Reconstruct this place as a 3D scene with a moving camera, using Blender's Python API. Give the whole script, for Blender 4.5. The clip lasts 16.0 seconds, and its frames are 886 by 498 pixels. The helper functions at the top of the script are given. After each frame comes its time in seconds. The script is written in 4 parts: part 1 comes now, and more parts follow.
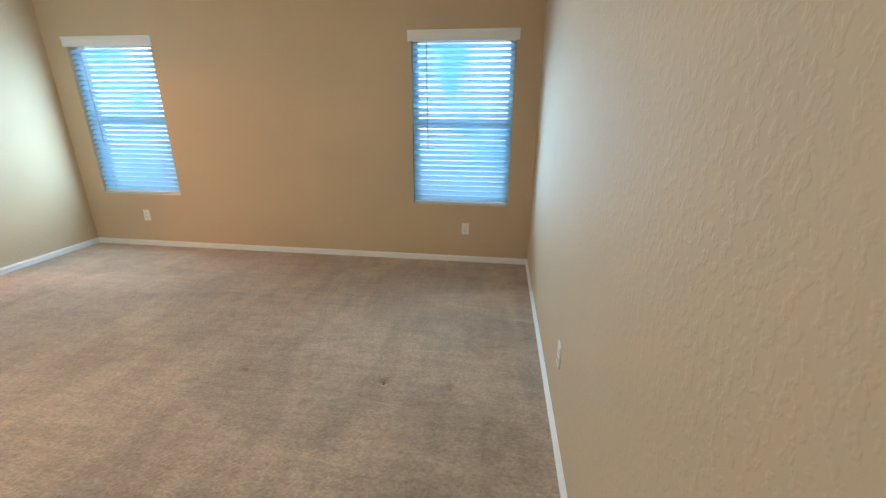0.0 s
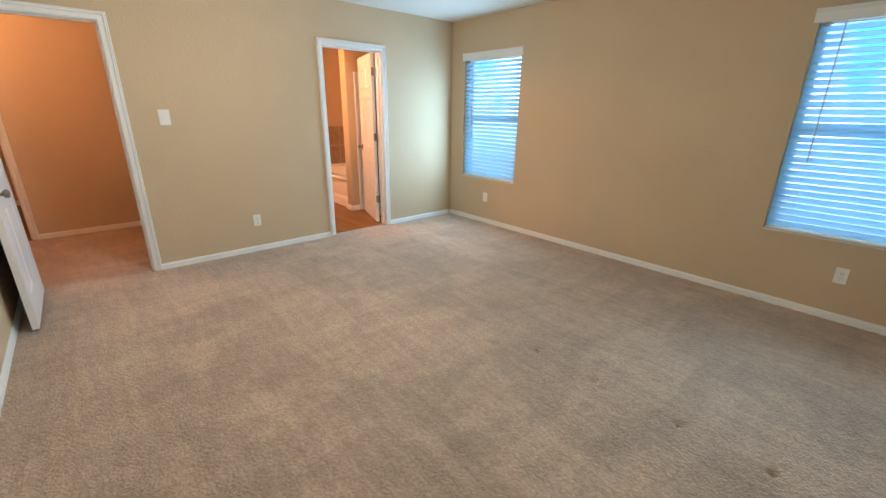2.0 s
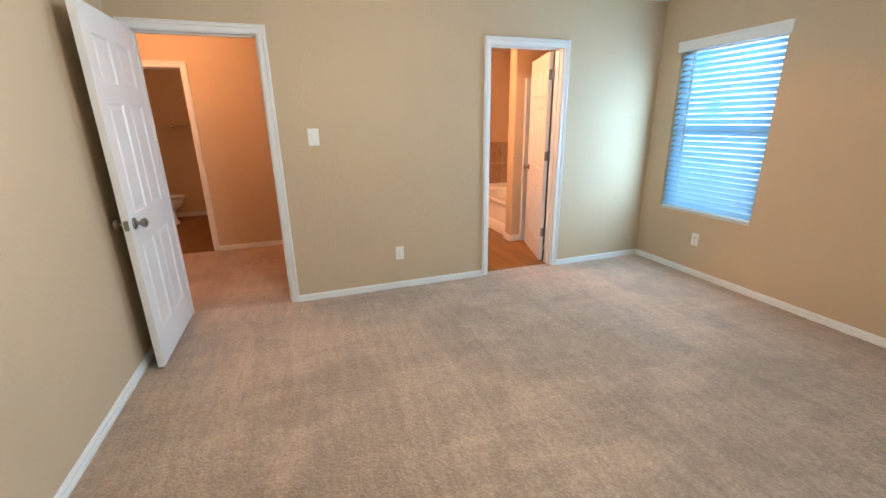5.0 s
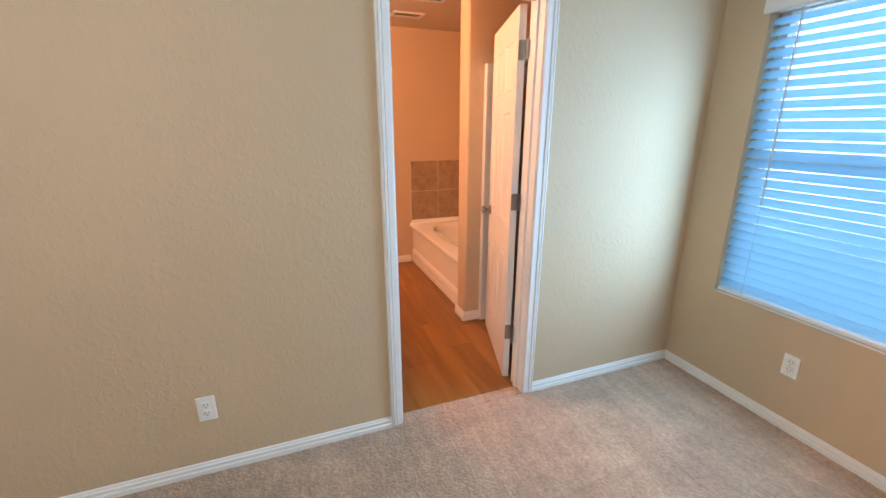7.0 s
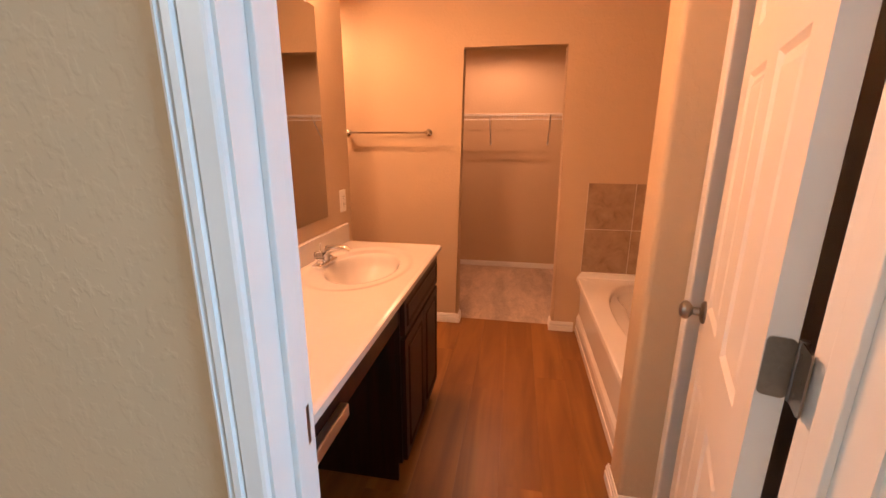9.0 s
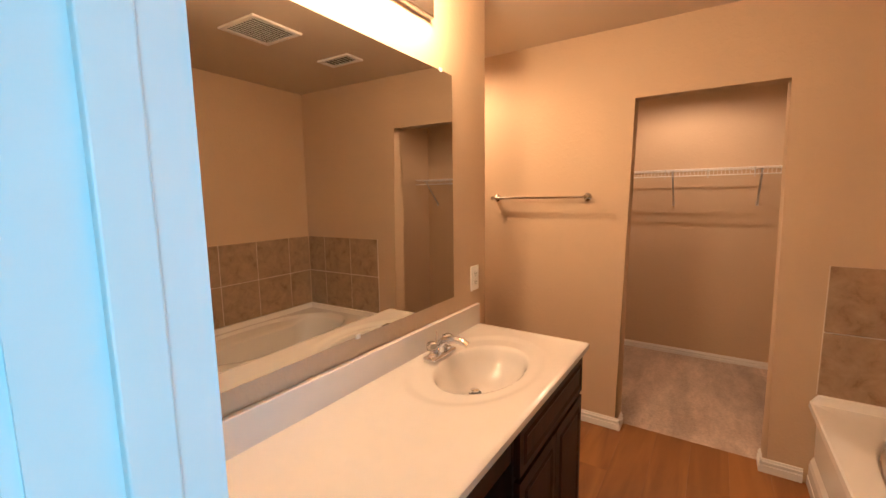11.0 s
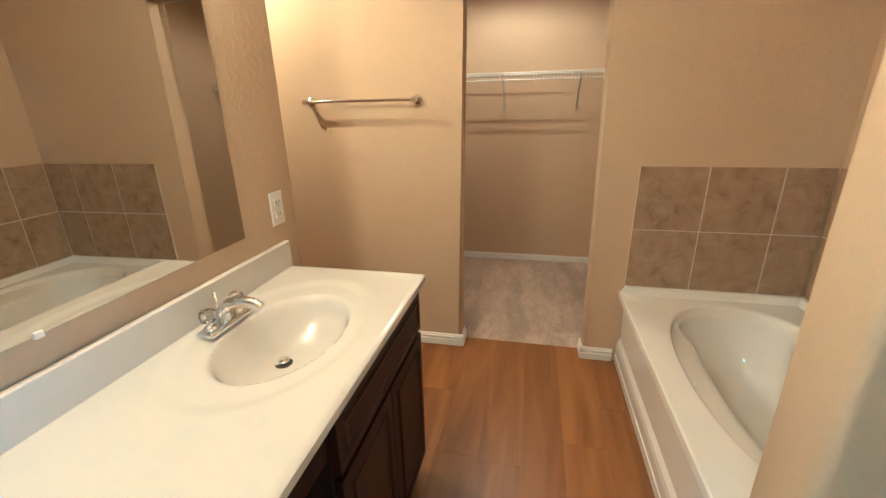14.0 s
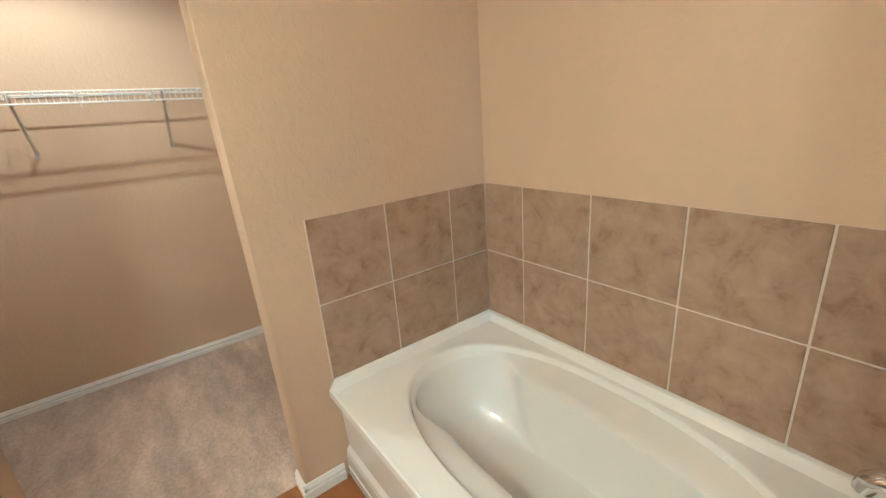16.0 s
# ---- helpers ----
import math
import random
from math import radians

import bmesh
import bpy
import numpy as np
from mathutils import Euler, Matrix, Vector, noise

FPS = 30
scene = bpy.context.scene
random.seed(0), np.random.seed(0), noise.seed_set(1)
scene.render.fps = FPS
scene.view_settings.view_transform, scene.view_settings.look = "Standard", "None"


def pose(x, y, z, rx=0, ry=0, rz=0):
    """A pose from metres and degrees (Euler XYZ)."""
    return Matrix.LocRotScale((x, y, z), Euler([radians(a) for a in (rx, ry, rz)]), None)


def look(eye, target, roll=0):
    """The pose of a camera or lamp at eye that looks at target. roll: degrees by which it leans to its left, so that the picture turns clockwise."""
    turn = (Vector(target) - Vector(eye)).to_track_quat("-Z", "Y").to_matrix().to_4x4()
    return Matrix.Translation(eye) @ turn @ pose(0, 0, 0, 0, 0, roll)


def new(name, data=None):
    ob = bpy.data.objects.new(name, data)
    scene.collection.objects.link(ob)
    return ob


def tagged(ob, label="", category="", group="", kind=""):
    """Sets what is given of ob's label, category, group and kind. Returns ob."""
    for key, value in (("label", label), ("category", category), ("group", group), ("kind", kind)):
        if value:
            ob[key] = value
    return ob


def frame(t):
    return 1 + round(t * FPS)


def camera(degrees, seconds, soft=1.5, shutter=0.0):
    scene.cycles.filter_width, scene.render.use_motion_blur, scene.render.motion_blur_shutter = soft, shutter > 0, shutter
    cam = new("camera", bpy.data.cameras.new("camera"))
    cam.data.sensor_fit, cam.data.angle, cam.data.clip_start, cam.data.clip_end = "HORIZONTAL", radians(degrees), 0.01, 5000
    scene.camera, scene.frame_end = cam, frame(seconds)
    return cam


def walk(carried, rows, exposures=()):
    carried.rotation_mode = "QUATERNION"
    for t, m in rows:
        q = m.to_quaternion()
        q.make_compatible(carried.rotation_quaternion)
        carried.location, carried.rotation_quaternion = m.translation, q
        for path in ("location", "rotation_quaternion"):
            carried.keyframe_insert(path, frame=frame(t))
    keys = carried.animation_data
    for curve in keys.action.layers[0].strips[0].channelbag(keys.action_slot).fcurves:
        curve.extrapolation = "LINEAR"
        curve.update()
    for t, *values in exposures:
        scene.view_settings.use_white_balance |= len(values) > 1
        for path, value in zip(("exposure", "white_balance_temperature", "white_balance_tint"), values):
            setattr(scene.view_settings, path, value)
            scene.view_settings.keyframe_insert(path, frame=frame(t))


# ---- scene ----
cam = camera(94.6, 16.0)
PATH = [
    (0, (0.979, 1.631, 1.435), (0.727, 3.506, 0.788), 0.3),
    (0.5, (0.945, 1.595, 1.436), (0.363, 3.396, 0.791), 0.5),
    (1, (0.904, 1.576, 1.431), (0.023, 3.252, 0.788), 0.6),
    (1.5, (0.873, 1.574, 1.421), (-0.298, 3.063, 0.78), 0.7),
    (2, (0.845, 1.577, 1.417), (-0.578, 2.824, 0.769), 0.7),
    (2.5, (0.786, 1.515, 1.373), (-0.83, 2.501, 0.73), 0.4),
    (3, (0.769, 1.493, 1.37), (-0.986, 2.197, 0.718), 0.3),
    (3.2, (0.751, 1.483, 1.371), (-1.044, 2.074, 0.715), 0.0),
    (5.3, (-0.313, 2.218, 1.414), (-2.119, 2.867, 0.851), -1.1),
    (5.5, (-0.488, 2.329, 1.399), (-2.281, 3.028, 0.855), -1.0),
    (6, (-0.925, 2.619, 1.404), (-2.684, 3.402, 0.863), -0.2),
    (6.5, (-1.324, 2.898, 1.397), (-3.097, 3.654, 0.863), 0.2),
    (7, (-1.717, 3.233, 1.471), (-3.51, 3.908, 0.895), 0.0),
    (7.5, (-2.114, 3.493, 1.464), (-3.947, 4.044, 0.884), 0.2),
    (8, (-2.49, 3.69, 1.403), (-4.372, 4.083, 0.855), 0.6),
    (8.5, (-2.795, 3.899, 1.39), (-4.718, 3.947, 0.843), 0.7),
    (9, (-3.025, 3.983, 1.383), (-4.93, 3.643, 0.876), 0.2),
    (9.5, (-3.217, 3.981, 1.404), (-5.042, 3.261, 1.016), -0.9),
    (9.7, (-3.277, 3.986, 1.41), (-5.064, 3.153, 1.072), -1.1),
    (11.8, (-3.415, 4.029, 1.476), (-5.009, 2.863, 1.161), -1.2),
    (12, (-3.418, 4.037, 1.455), (-5.007, 2.888, 1.059), -1.4),
    (12.5, (-3.419, 4.048, 1.382), (-5.01, 2.986, 0.797), -1.5),
    (13, (-3.471, 4.051, 1.365), (-5.107, 3.145, 0.655), -1.7),
    (13.5, (-3.613, 3.987, 1.376), (-5.369, 3.337, 0.672), -1.0),
    (14, (-3.801, 3.957, 1.402), (-5.646, 3.544, 0.75), -1.2),
    (14.5, (-4.075, 4.02, 1.405), (-5.98, 3.888, 0.81), -1.4),
    (15, (-4.292, 4.07, 1.444), (-6.186, 4.277, 0.834), -2.1),
    (15.5, (-4.532, 4.076, 1.423), (-6.292, 4.795, 0.802), -3.3),
    (16, (-4.611, 4.042, 1.421), (-6.146, 5.161, 0.796), -4.4),
]
EXPOSURES = [(0.0, 0.1, 6080, 4), (1.5, 0.04, 5980, 3), (3.0, 0.26, 5650, 2), (5.5, 0.14, 5700, 5), (7.0, 0.02, 5650, 7), (8.5, -0.25, 6350, 22), (9.2, -0.23, 5900, 6), (9.7, -0.25, 5050, -6), (11.8, -0.25, 4250, -27), (13.0, -0.11, 3900, -33), (13.8, 0.02, 3320, -38), (14.5, 0.12, 3080, -39), (15.0, 0.2, 3010, -38), (15.5, 0.31, 2940, -37), (16.0, 0.42, 2860, -36)]
walk(cam, [(t, look(eye, target, roll)) for t, eye, target, roll in PATH], EXPOSURES)

# ---- light ----
DAY = (0.50, 0.76, 1.0)
WARM = (1.0, 0.44, 0.205)
SOFT = (1.0, 0.89, 0.77)
world = bpy.data.worlds.new("sky")
scene.world = world
world.use_nodes = True
sky = world.node_tree.nodes.new("ShaderNodeTexSky")
sky.sky_type, sky.sun_disc = "NISHITA", False
sky.sun_elevation, sky.sun_rotation = radians(50), radians(180)
world.node_tree.links.new(sky.outputs[0], world.node_tree.nodes["Background"].inputs[0])
world.node_tree.nodes["Background"].inputs[1].default_value = 0.08


def area_lamp(name, m, sx, sy, power, colour, spread):
    data = bpy.data.lights.new(name, "AREA")
    data.shape, data.size, data.size_y, data.energy, data.color, data.spread = "RECTANGLE", sx, sy, power, colour, radians(spread)
    ob = new(name, data)
    ob.matrix_world = m
    return ob


def bulb_lamp(name, x, y, z, power, colour, radius=0.05):
    data = bpy.data.lights.new(name, "POINT")
    data.energy, data.color, data.shadow_soft_size = power, colour, radius
    ob = new(name, data)
    ob.location = (x, y, z)
    return ob


# daylight through the two bedroom windows
area_lamp("window_daylight", look((-2.763, 5.425, 1.2), (-2.763, 0.0, 1.2)), 0.85, 1.2, 33, DAY, 180)
area_lamp("window_daylight", look((0.625, 5.425, 1.2), (0.625, 0.0, 1.2)), 0.85, 1.2, 18, DAY, 112)
# bulbs of the bathroom, nook, closet and hall, and two added fill lamps
# unseen source, added to even out the bedroom's light
bulb_lamp("bedroom_fill", -1.5, 2.55, 2.22, 54, SOFT, 0.12)
for bx in (-4.6, -4.35, -4.1):
    bulb_lamp("vanity_bulb", bx, 3.22, 2.16, 29, WARM, 0.04)
bulb_lamp("nook_bulb", -5.46, 2.33, 2.31, 92, WARM, 0.025)
bulb_lamp("closet_bulb", -6.85, 3.76, 2.312, 55, (1.0, 0.445, 0.235), 0.016)
bulb_lamp("hall_bulb", -4.45, 0.9, 2.33, 38, WARM, 0.08)
# weak fill added to lift the hall bathroom; no lamp known there
bulb_lamp("hall_bath_fill", -6.3, 0.9, 2.30, 12, WARM, 0.06)

# ---- materials ----


def material(name, colour, rough=0.6, metal=0.0, grain=0.0, grain_scale=40.0, stain=0.0, stain_scale=2.0,
             bump=0.0, bump_scale=60.0, depth=0.002, coat=0.0, tint=None):
    m = bpy.data.materials.new(name)
    m.use_nodes = True
    n, l = m.node_tree.nodes, m.node_tree.links
    bsdf = n["Principled BSDF"]
    bsdf.inputs["Roughness"].default_value, bsdf.inputs["Metallic"].default_value = rough, metal
    bsdf.inputs["Coat Weight"].default_value = coat
    bsdf.inputs["Base Color"].default_value = (*colour, 1)
    coords = n.new("ShaderNodeTexCoord").outputs["Object"]
    out = None
    if grain or stain:
        rgb = n.new("ShaderNodeRGB")
        rgb.outputs[0].default_value = (*colour, 1)
        out = rgb.outputs[0]
        for amount, scale, detail in ((stain, stain_scale, 4.0), (grain, grain_scale, 3.0)):
            if not amount:
                continue
            tex = n.new("ShaderNodeTexNoise")
            tex.inputs["Scale"].default_value, tex.inputs["Detail"].default_value = scale, detail
            l.new(coords, tex.inputs["Vector"])
            ramp = n.new("ShaderNodeMapRange")
            ramp.inputs[1].default_value, ramp.inputs[2].default_value = 0.25, 0.75
            ramp.inputs[3].default_value, ramp.inputs[4].default_value = 1 - amount, 1 + amount
            l.new(tex.outputs["Fac"], ramp.inputs[0])
            mix = n.new("ShaderNodeMix")
            mix.data_type, mix.blend_type = "RGBA", "MULTIPLY"
            mix.inputs["Factor"].default_value = 1
            l.new(out, mix.inputs["A"])
            l.new(ramp.outputs[0], mix.inputs["B"])
            out = mix.outputs["Result"]
        l.new(out, bsdf.inputs["Base Color"])
    if bump:
        tex = n.new("ShaderNodeTexNoise")
        tex.inputs["Scale"].default_value, tex.inputs["Detail"].default_value = bump_scale, 3.0
        l.new(coords, tex.inputs["Vector"])
        b = n.new("ShaderNodeBump")
        b.inputs["Strength"].default_value, b.inputs["Distance"].default_value = bump, depth
        l.new(tex.outputs["Fac"], b.inputs["Height"])
        l.new(b.outputs[0], bsdf.inputs["Normal"])
    return m


def wall_paint(name, colour):
    """Tan paint over trowelled plaster: flat islands with soft edges over a fine grain."""
    m = material(name, colour, 0.78, stain=0.04, stain_scale=1.3)
    n, l = m.node_tree.nodes, m.node_tree.links
    bsdf = n["Principled BSDF"]
    coords = n.new("ShaderNodeTexCoord").outputs["Object"]
    warp = n.new("ShaderNodeTexNoise")
    warp.inputs["Scale"].default_value, warp.inputs["Detail"].default_value, warp.inputs["Distortion"].default_value = 50, 2.4, 0.25
    tall = n.new("ShaderNodeMapping")
    tall.inputs["Scale"].default_value = (1, 1, 0.9)
    l.new(coords, tall.inputs["Vector"])
    l.new(tall.outputs[0], warp.inputs["Vector"])
    flat = n.new("ShaderNodeMapRange")
    flat.interpolation_type = "SMOOTHSTEP"
    flat.inputs[1].default_value, flat.inputs[2].default_value = 0.47, 0.66
    l.new(warp.outputs["Fac"], flat.inputs[0])
    fine = n.new("ShaderNodeTexNoise")
    fine.inputs["Scale"].default_value, fine.inputs["Detail"].default_value = 150, 2
    l.new(coords, fine.inputs["Vector"])
    add = n.new("ShaderNodeMath")
    add.operation = "MULTIPLY_ADD"
    add.inputs[1].default_value = 0.25
    l.new(fine.outputs["Fac"], add.inputs[0])
    l.new(flat.outputs[0], add.inputs[2])
    b = n.new("ShaderNodeBump")
    b.inputs["Strength"].default_value, b.inputs["Distance"].default_value = 0.26, 0.0022
    l.new(add.outputs[0], b.inputs["Height"])
    l.new(b.outputs[0], bsdf.inputs["Normal"])
    return m


def carpet_pile(name, colour, strokes=1.0, grain=0.25, pile=0.009, combed=False):
    """Cut-pile carpet: tuft grain, brushed swathes with clear edges and worn patches."""
    m = material(name, colour, 0.95, grain=grain, grain_scale=72)
    n, l = m.node_tree.nodes, m.node_tree.links
    bsdf = n["Principled BSDF"]
    old = bsdf.inputs["Base Color"].links[0].from_socket
    coords = n.new("ShaderNodeTexCoord").outputs["Object"]
    # scale, stretch, turn, amount, softness of the edge, detail
    layers = ((0.9, (1, 1, 1), 0, 0.07, 0.10, 3), (1.7, (0.45, 1.2, 1), 35, 0.06, 0.02, 1.5), (2.3, (1.3, 0.4, 1), -25, 0.05, 0.02, 1.5),
              (6.0, (1.5, 0.4, 1), 20, 0.04, 0.08, 4), (22.0, (0.14, 1.0, 1), 12, 0.055, 0.07, 4), (9.0, (1, 1, 1), 0, 0.03, 0.06, 5),
              (60.0, (0.75, 1.2, 1), 12, 0.10, 0.10, 2))
    if combed:
        layers = ((1.6, (0.5, 1.3, 1), 30, 0.11, 0.03, 2.5), (2.0, (0.4, 1.5, 1), -20, 0.11, 0.03, 2.5), (7.0, (0.4, 1.3, 1), 8, 0.06, 0.06, 5),
                  (20.0, (0.5, 1.1, 1), -14, 0.06, 0.10, 5), (60.0, (1, 1, 1), 0, 0.09, 0.12, 2))
    for scale, stretch, turn, amount, soft_edge, detail in layers:
        mp = n.new("ShaderNodeMapping")
        mp.inputs["Scale"].default_value, mp.inputs["Rotation"].default_value = stretch, (0, 0, radians(turn))
        l.new(coords, mp.inputs["Vector"])
        tex = n.new("ShaderNodeTexNoise")
        tex.inputs["Scale"].default_value, tex.inputs["Detail"].default_value, tex.inputs["Distortion"].default_value = scale, detail, 0.4
        l.new(mp.outputs[0], tex.inputs["Vector"])
        r = n.new("ShaderNodeMapRange")
        r.inputs[1].default_value, r.inputs[2].default_value = 0.5 - soft_edge, 0.5 + soft_edge
        r.inputs[3].default_value, r.inputs[4].default_value = 1 - amount * strokes, 1 + amount * strokes
        l.new(tex.outputs["Fac"], r.inputs[0])
        mix = n.new("ShaderNodeMix")
        mix.data_type, mix.blend_type = "RGBA", "MULTIPLY"
        mix.inputs["Factor"].default_value = 1
        l.new(old, mix.inputs["A"])
        l.new(r.outputs[0], mix.inputs["B"])
        old = mix.outputs["Result"]
    l.new(old, bsdf.inputs["Base Color"])
    tuft = n.new("ShaderNodeTexNoise")
    tuft.inputs["Scale"].default_value, tuft.inputs["Detail"].default_value = 82, 4
    l.new(coords, tuft.inputs["Vector"])
    b = n.new("ShaderNodeBump")
    b.inputs["Strength"].default_value, b.inputs["Distance"].default_value = 1.0, pile
    l.new(tuft.outputs["Fac"], b.inputs["Height"])
    l.new(b.outputs[0], bsdf.inputs["Normal"])
    bsdf.inputs["Sheen Weight"].default_value = 0.3
    return m


def wood_grain(name, dark, light, rough, along="X", fine=1.0, coat=0.0):
    """Wood with a grain that runs along one axis and varies from piece to piece."""
    m = material(name, light, rough, coat=coat)
    n, l = m.node_tree.nodes, m.node_tree.links
    bsdf = n["Principled BSDF"]
    coords = n.new("ShaderNodeTexCoord").outputs["Object"]
    info = n.new("ShaderNodeObjectInfo").outputs["Random"]
    shift = n.new("ShaderNodeMath")
    shift.operation = "MULTIPLY"
    shift.inputs[1].default_value = 37.0
    l.new(info, shift.inputs[0])
    offs = n.new("ShaderNodeVectorMath")
    l.new(coords, offs.inputs[0])
    l.new(shift.outputs[0], offs.inputs[1])
    mp = n.new("ShaderNodeMapping")
    mp.inputs["Scale"].default_value = (0.10, 1, 1) if along == "X" else (1, 1, 0.06)
    l.new(offs.outputs[0], mp.inputs["Vector"])
    tex = n.new("ShaderNodeTexNoise")
    tex.inputs["Scale"].default_value, tex.inputs["Detail"].default_value, tex.inputs["Distortion"].default_value = 17 * fine, 6, 0.8
    l.new(mp.outputs[0], tex.inputs["Vector"])
    ramp = n.new("ShaderNodeValToRGB")
    ramp.color_ramp.elements[0].position, ramp.color_ramp.elements[1].position = 0.32, 0.70
    ramp.color_ramp.elements[0].color, ramp.color_ramp.elements[1].color = (*dark, 1), (*light, 1)
    l.new(tex.outputs["Fac"], ramp.inputs[0])
    r = n.new("ShaderNodeMapRange")
    r.inputs[3].default_value, r.inputs[4].default_value = 0.89, 1.09
    l.new(info, r.inputs[0])
    mix = n.new("ShaderNodeMix")
    mix.data_type, mix.blend_type = "RGBA", "MULTIPLY"
    mix.inputs["Factor"].default_value = 1
    l.new(ramp.outputs[0], mix.inputs["A"])
    l.new(r.outputs[0], mix.inputs["B"])
    l.new(mix.outputs["Result"], bsdf.inputs["Base Color"])
    b = n.new("ShaderNodeBump")
    b.inputs["Strength"].default_value, b.inputs["Distance"].default_value = 0.25, 0.001
    l.new(tex.outputs["Fac"], b.inputs["Height"])
    l.new(b.outputs[0], bsdf.inputs["Normal"])
    return m


def clouded_tile(name):
    """Glazed ceramic in clouded brown and beige, shifted from tile to tile."""
    m = material(name, (0.3, 0.22, 0.15), 0.38)
    n, l = m.node_tree.nodes, m.node_tree.links
    bsdf = n["Principled BSDF"]
    coords = n.new("ShaderNodeTexCoord").outputs["Object"]
    info = n.new("ShaderNodeObjectInfo").outputs["Random"]
    shift = n.new("ShaderNodeMath")
    shift.operation = "MULTIPLY"
    shift.inputs[1].default_value = 23.0
    l.new(info, shift.inputs[0])
    offs = n.new("ShaderNodeVectorMath")
    l.new(coords, offs.inputs[0])
    l.new(shift.outputs[0], offs.inputs[1])
    tex = n.new("ShaderNodeTexNoise")
    tex.inputs["Scale"].default_value, tex.inputs["Detail"].default_value, tex.inputs["Distortion"].default_value = 13, 12, 0.45
    tex.inputs["Roughness"].default_value = 0.64
    l.new(offs.outputs[0], tex.inputs["Vector"])
    ramp = n.new("ShaderNodeValToRGB")
    e = ramp.color_ramp.elements
    e[0].position, e[0].color = 0.30, (0.215, 0.140, 0.078, 1)
    e[1].position, e[1].color = 0.72, (0.42, 0.315, 0.205, 1)
    mid = e.new(0.44)
    mid.color = (0.315, 0.228, 0.145, 1)
    l.new(tex.outputs["Fac"], ramp.inputs[0])
    l.new(ramp.outputs[0], bsdf.inputs["Base Color"])
    b = n.new("ShaderNodeBump")
    b.inputs["Strength"].default_value, b.inputs["Distance"].default_value = 0.15, 0.001
    l.new(tex.outputs["Fac"], b.inputs["Height"])
    l.new(b.outputs[0], bsdf.inputs["Normal"])
    return m


def slat_vinyl(name):
    """White vinyl slat that lets some daylight through."""
    m = bpy.data.materials.new(name)
    m.use_nodes = True
    n, l = m.node_tree.nodes, m.node_tree.links
    bsdf = n["Principled BSDF"]
    bsdf.inputs["Base Color"].default_value, bsdf.inputs["Roughness"].default_value = (0.66, 0.68, 0.70, 1), 0.45
    tr = n.new("ShaderNodeBsdfTranslucent")
    tr.inputs[0].default_value = (0.64, 0.86, 1.0, 1)
    mix = n.new("ShaderNodeMixShader")
    mix.inputs[0].default_value = 0.88
    l.new(bsdf.outputs[0], mix.inputs[1])
    l.new(tr.outputs[0], mix.inputs[2])
    l.new(mix.outputs[0], n["Material Output"].inputs[0])
    return m


def glow(name, colour, power):
    m = bpy.data.materials.new(name)
    m.use_nodes = True
    bsdf = m.node_tree.nodes["Principled BSDF"]
    bsdf.inputs["Emission Color"].default_value, bsdf.inputs["Emission Strength"].default_value = (*colour, 1), power
    return m


def outdoors(name):
    """Bright hazy sky over dim garden greenery, out of focus beyond the blinds."""
    m = bpy.data.materials.new(name)
    m.use_nodes = True
    n, l = m.node_tree.nodes, m.node_tree.links
    bsdf = n["Principled BSDF"]
    bsdf.inputs["Base Color"].default_value = (0, 0, 0, 1)
    coords = n.new("ShaderNodeTexCoord").outputs["Object"]
    tex = n.new("ShaderNodeTexNoise")
    tex.inputs["Scale"].default_value, tex.inputs["Detail"].default_value = 0.8, 3
    l.new(coords, tex.inputs["Vector"])
    ramp = n.new("ShaderNodeValToRGB")
    e = ramp.color_ramp.elements
    e[0].position, e[0].color = 0.38, (0.08, 0.38, 1.0, 1)
    e[1].position, e[1].color = 0.53, (0.9, 1.0, 1.0, 1)
    l.new(tex.outputs["Fac"], ramp.inputs[0])
    l.new(ramp.outputs[0], bsdf.inputs["Emission Color"])
    split = n.new("ShaderNodeSeparateXYZ")
    l.new(coords, split.inputs[0])
    fade = n.new("ShaderNodeMapRange")
    fade.inputs[1].default_value, fade.inputs[2].default_value, fade.inputs[3].default_value, fade.inputs[4].default_value = 0.6, 3.6, 3.2, 5.4
    l.new(split.outputs[2], fade.inputs[0])
    l.new(fade.outputs[0], bsdf.inputs["Emission Strength"])
    return m


def clear_glass(name, rough=0.0):
    m = bpy.data.materials.new(name)
    m.use_nodes = True
    bsdf = m.node_tree.nodes["Principled BSDF"]
    bsdf.inputs["Transmission Weight"].default_value, bsdf.inputs["Roughness"].default_value = 1.0, rough
    bsdf.inputs["IOR"].default_value = 1.45
    return m


TAN = wall_paint("tan_wall_paint", (0.560, 0.432, 0.282))
CEILING = material("ceiling_paint", (0.76, 0.72, 0.66), 0.8, bump=0.5, bump_scale=45, depth=0.003)
BATH_CEILING = material("bath_ceiling_paint", (0.60, 0.51, 0.39), 0.8, bump=0.5, bump_scale=45, depth=0.003)
TRIM = material("white_trim_paint", (0.80, 0.79, 0.76), 0.38, stain=0.03, stain_scale=6, bump=0.06, bump_scale=30)
DOOR = material("white_door_paint", (0.80, 0.79, 0.77), 0.42, stain=0.03, stain_scale=4, bump=0.10, bump_scale=90, depth=0.001)
CARPET = carpet_pile("beige_carpet", (0.415, 0.293, 0.197), 1.0, 0.16, 0.014)
CLOSET_CARPET = carpet_pile("grey_carpet", (0.46, 0.375, 0.30), 1.0, 0.08, 0.007, True)
PLANK = wood_grain("vinyl_plank", (0.165, 0.067, 0.0135), (0.280, 0.127, 0.026), 0.38, "X", 0.65)
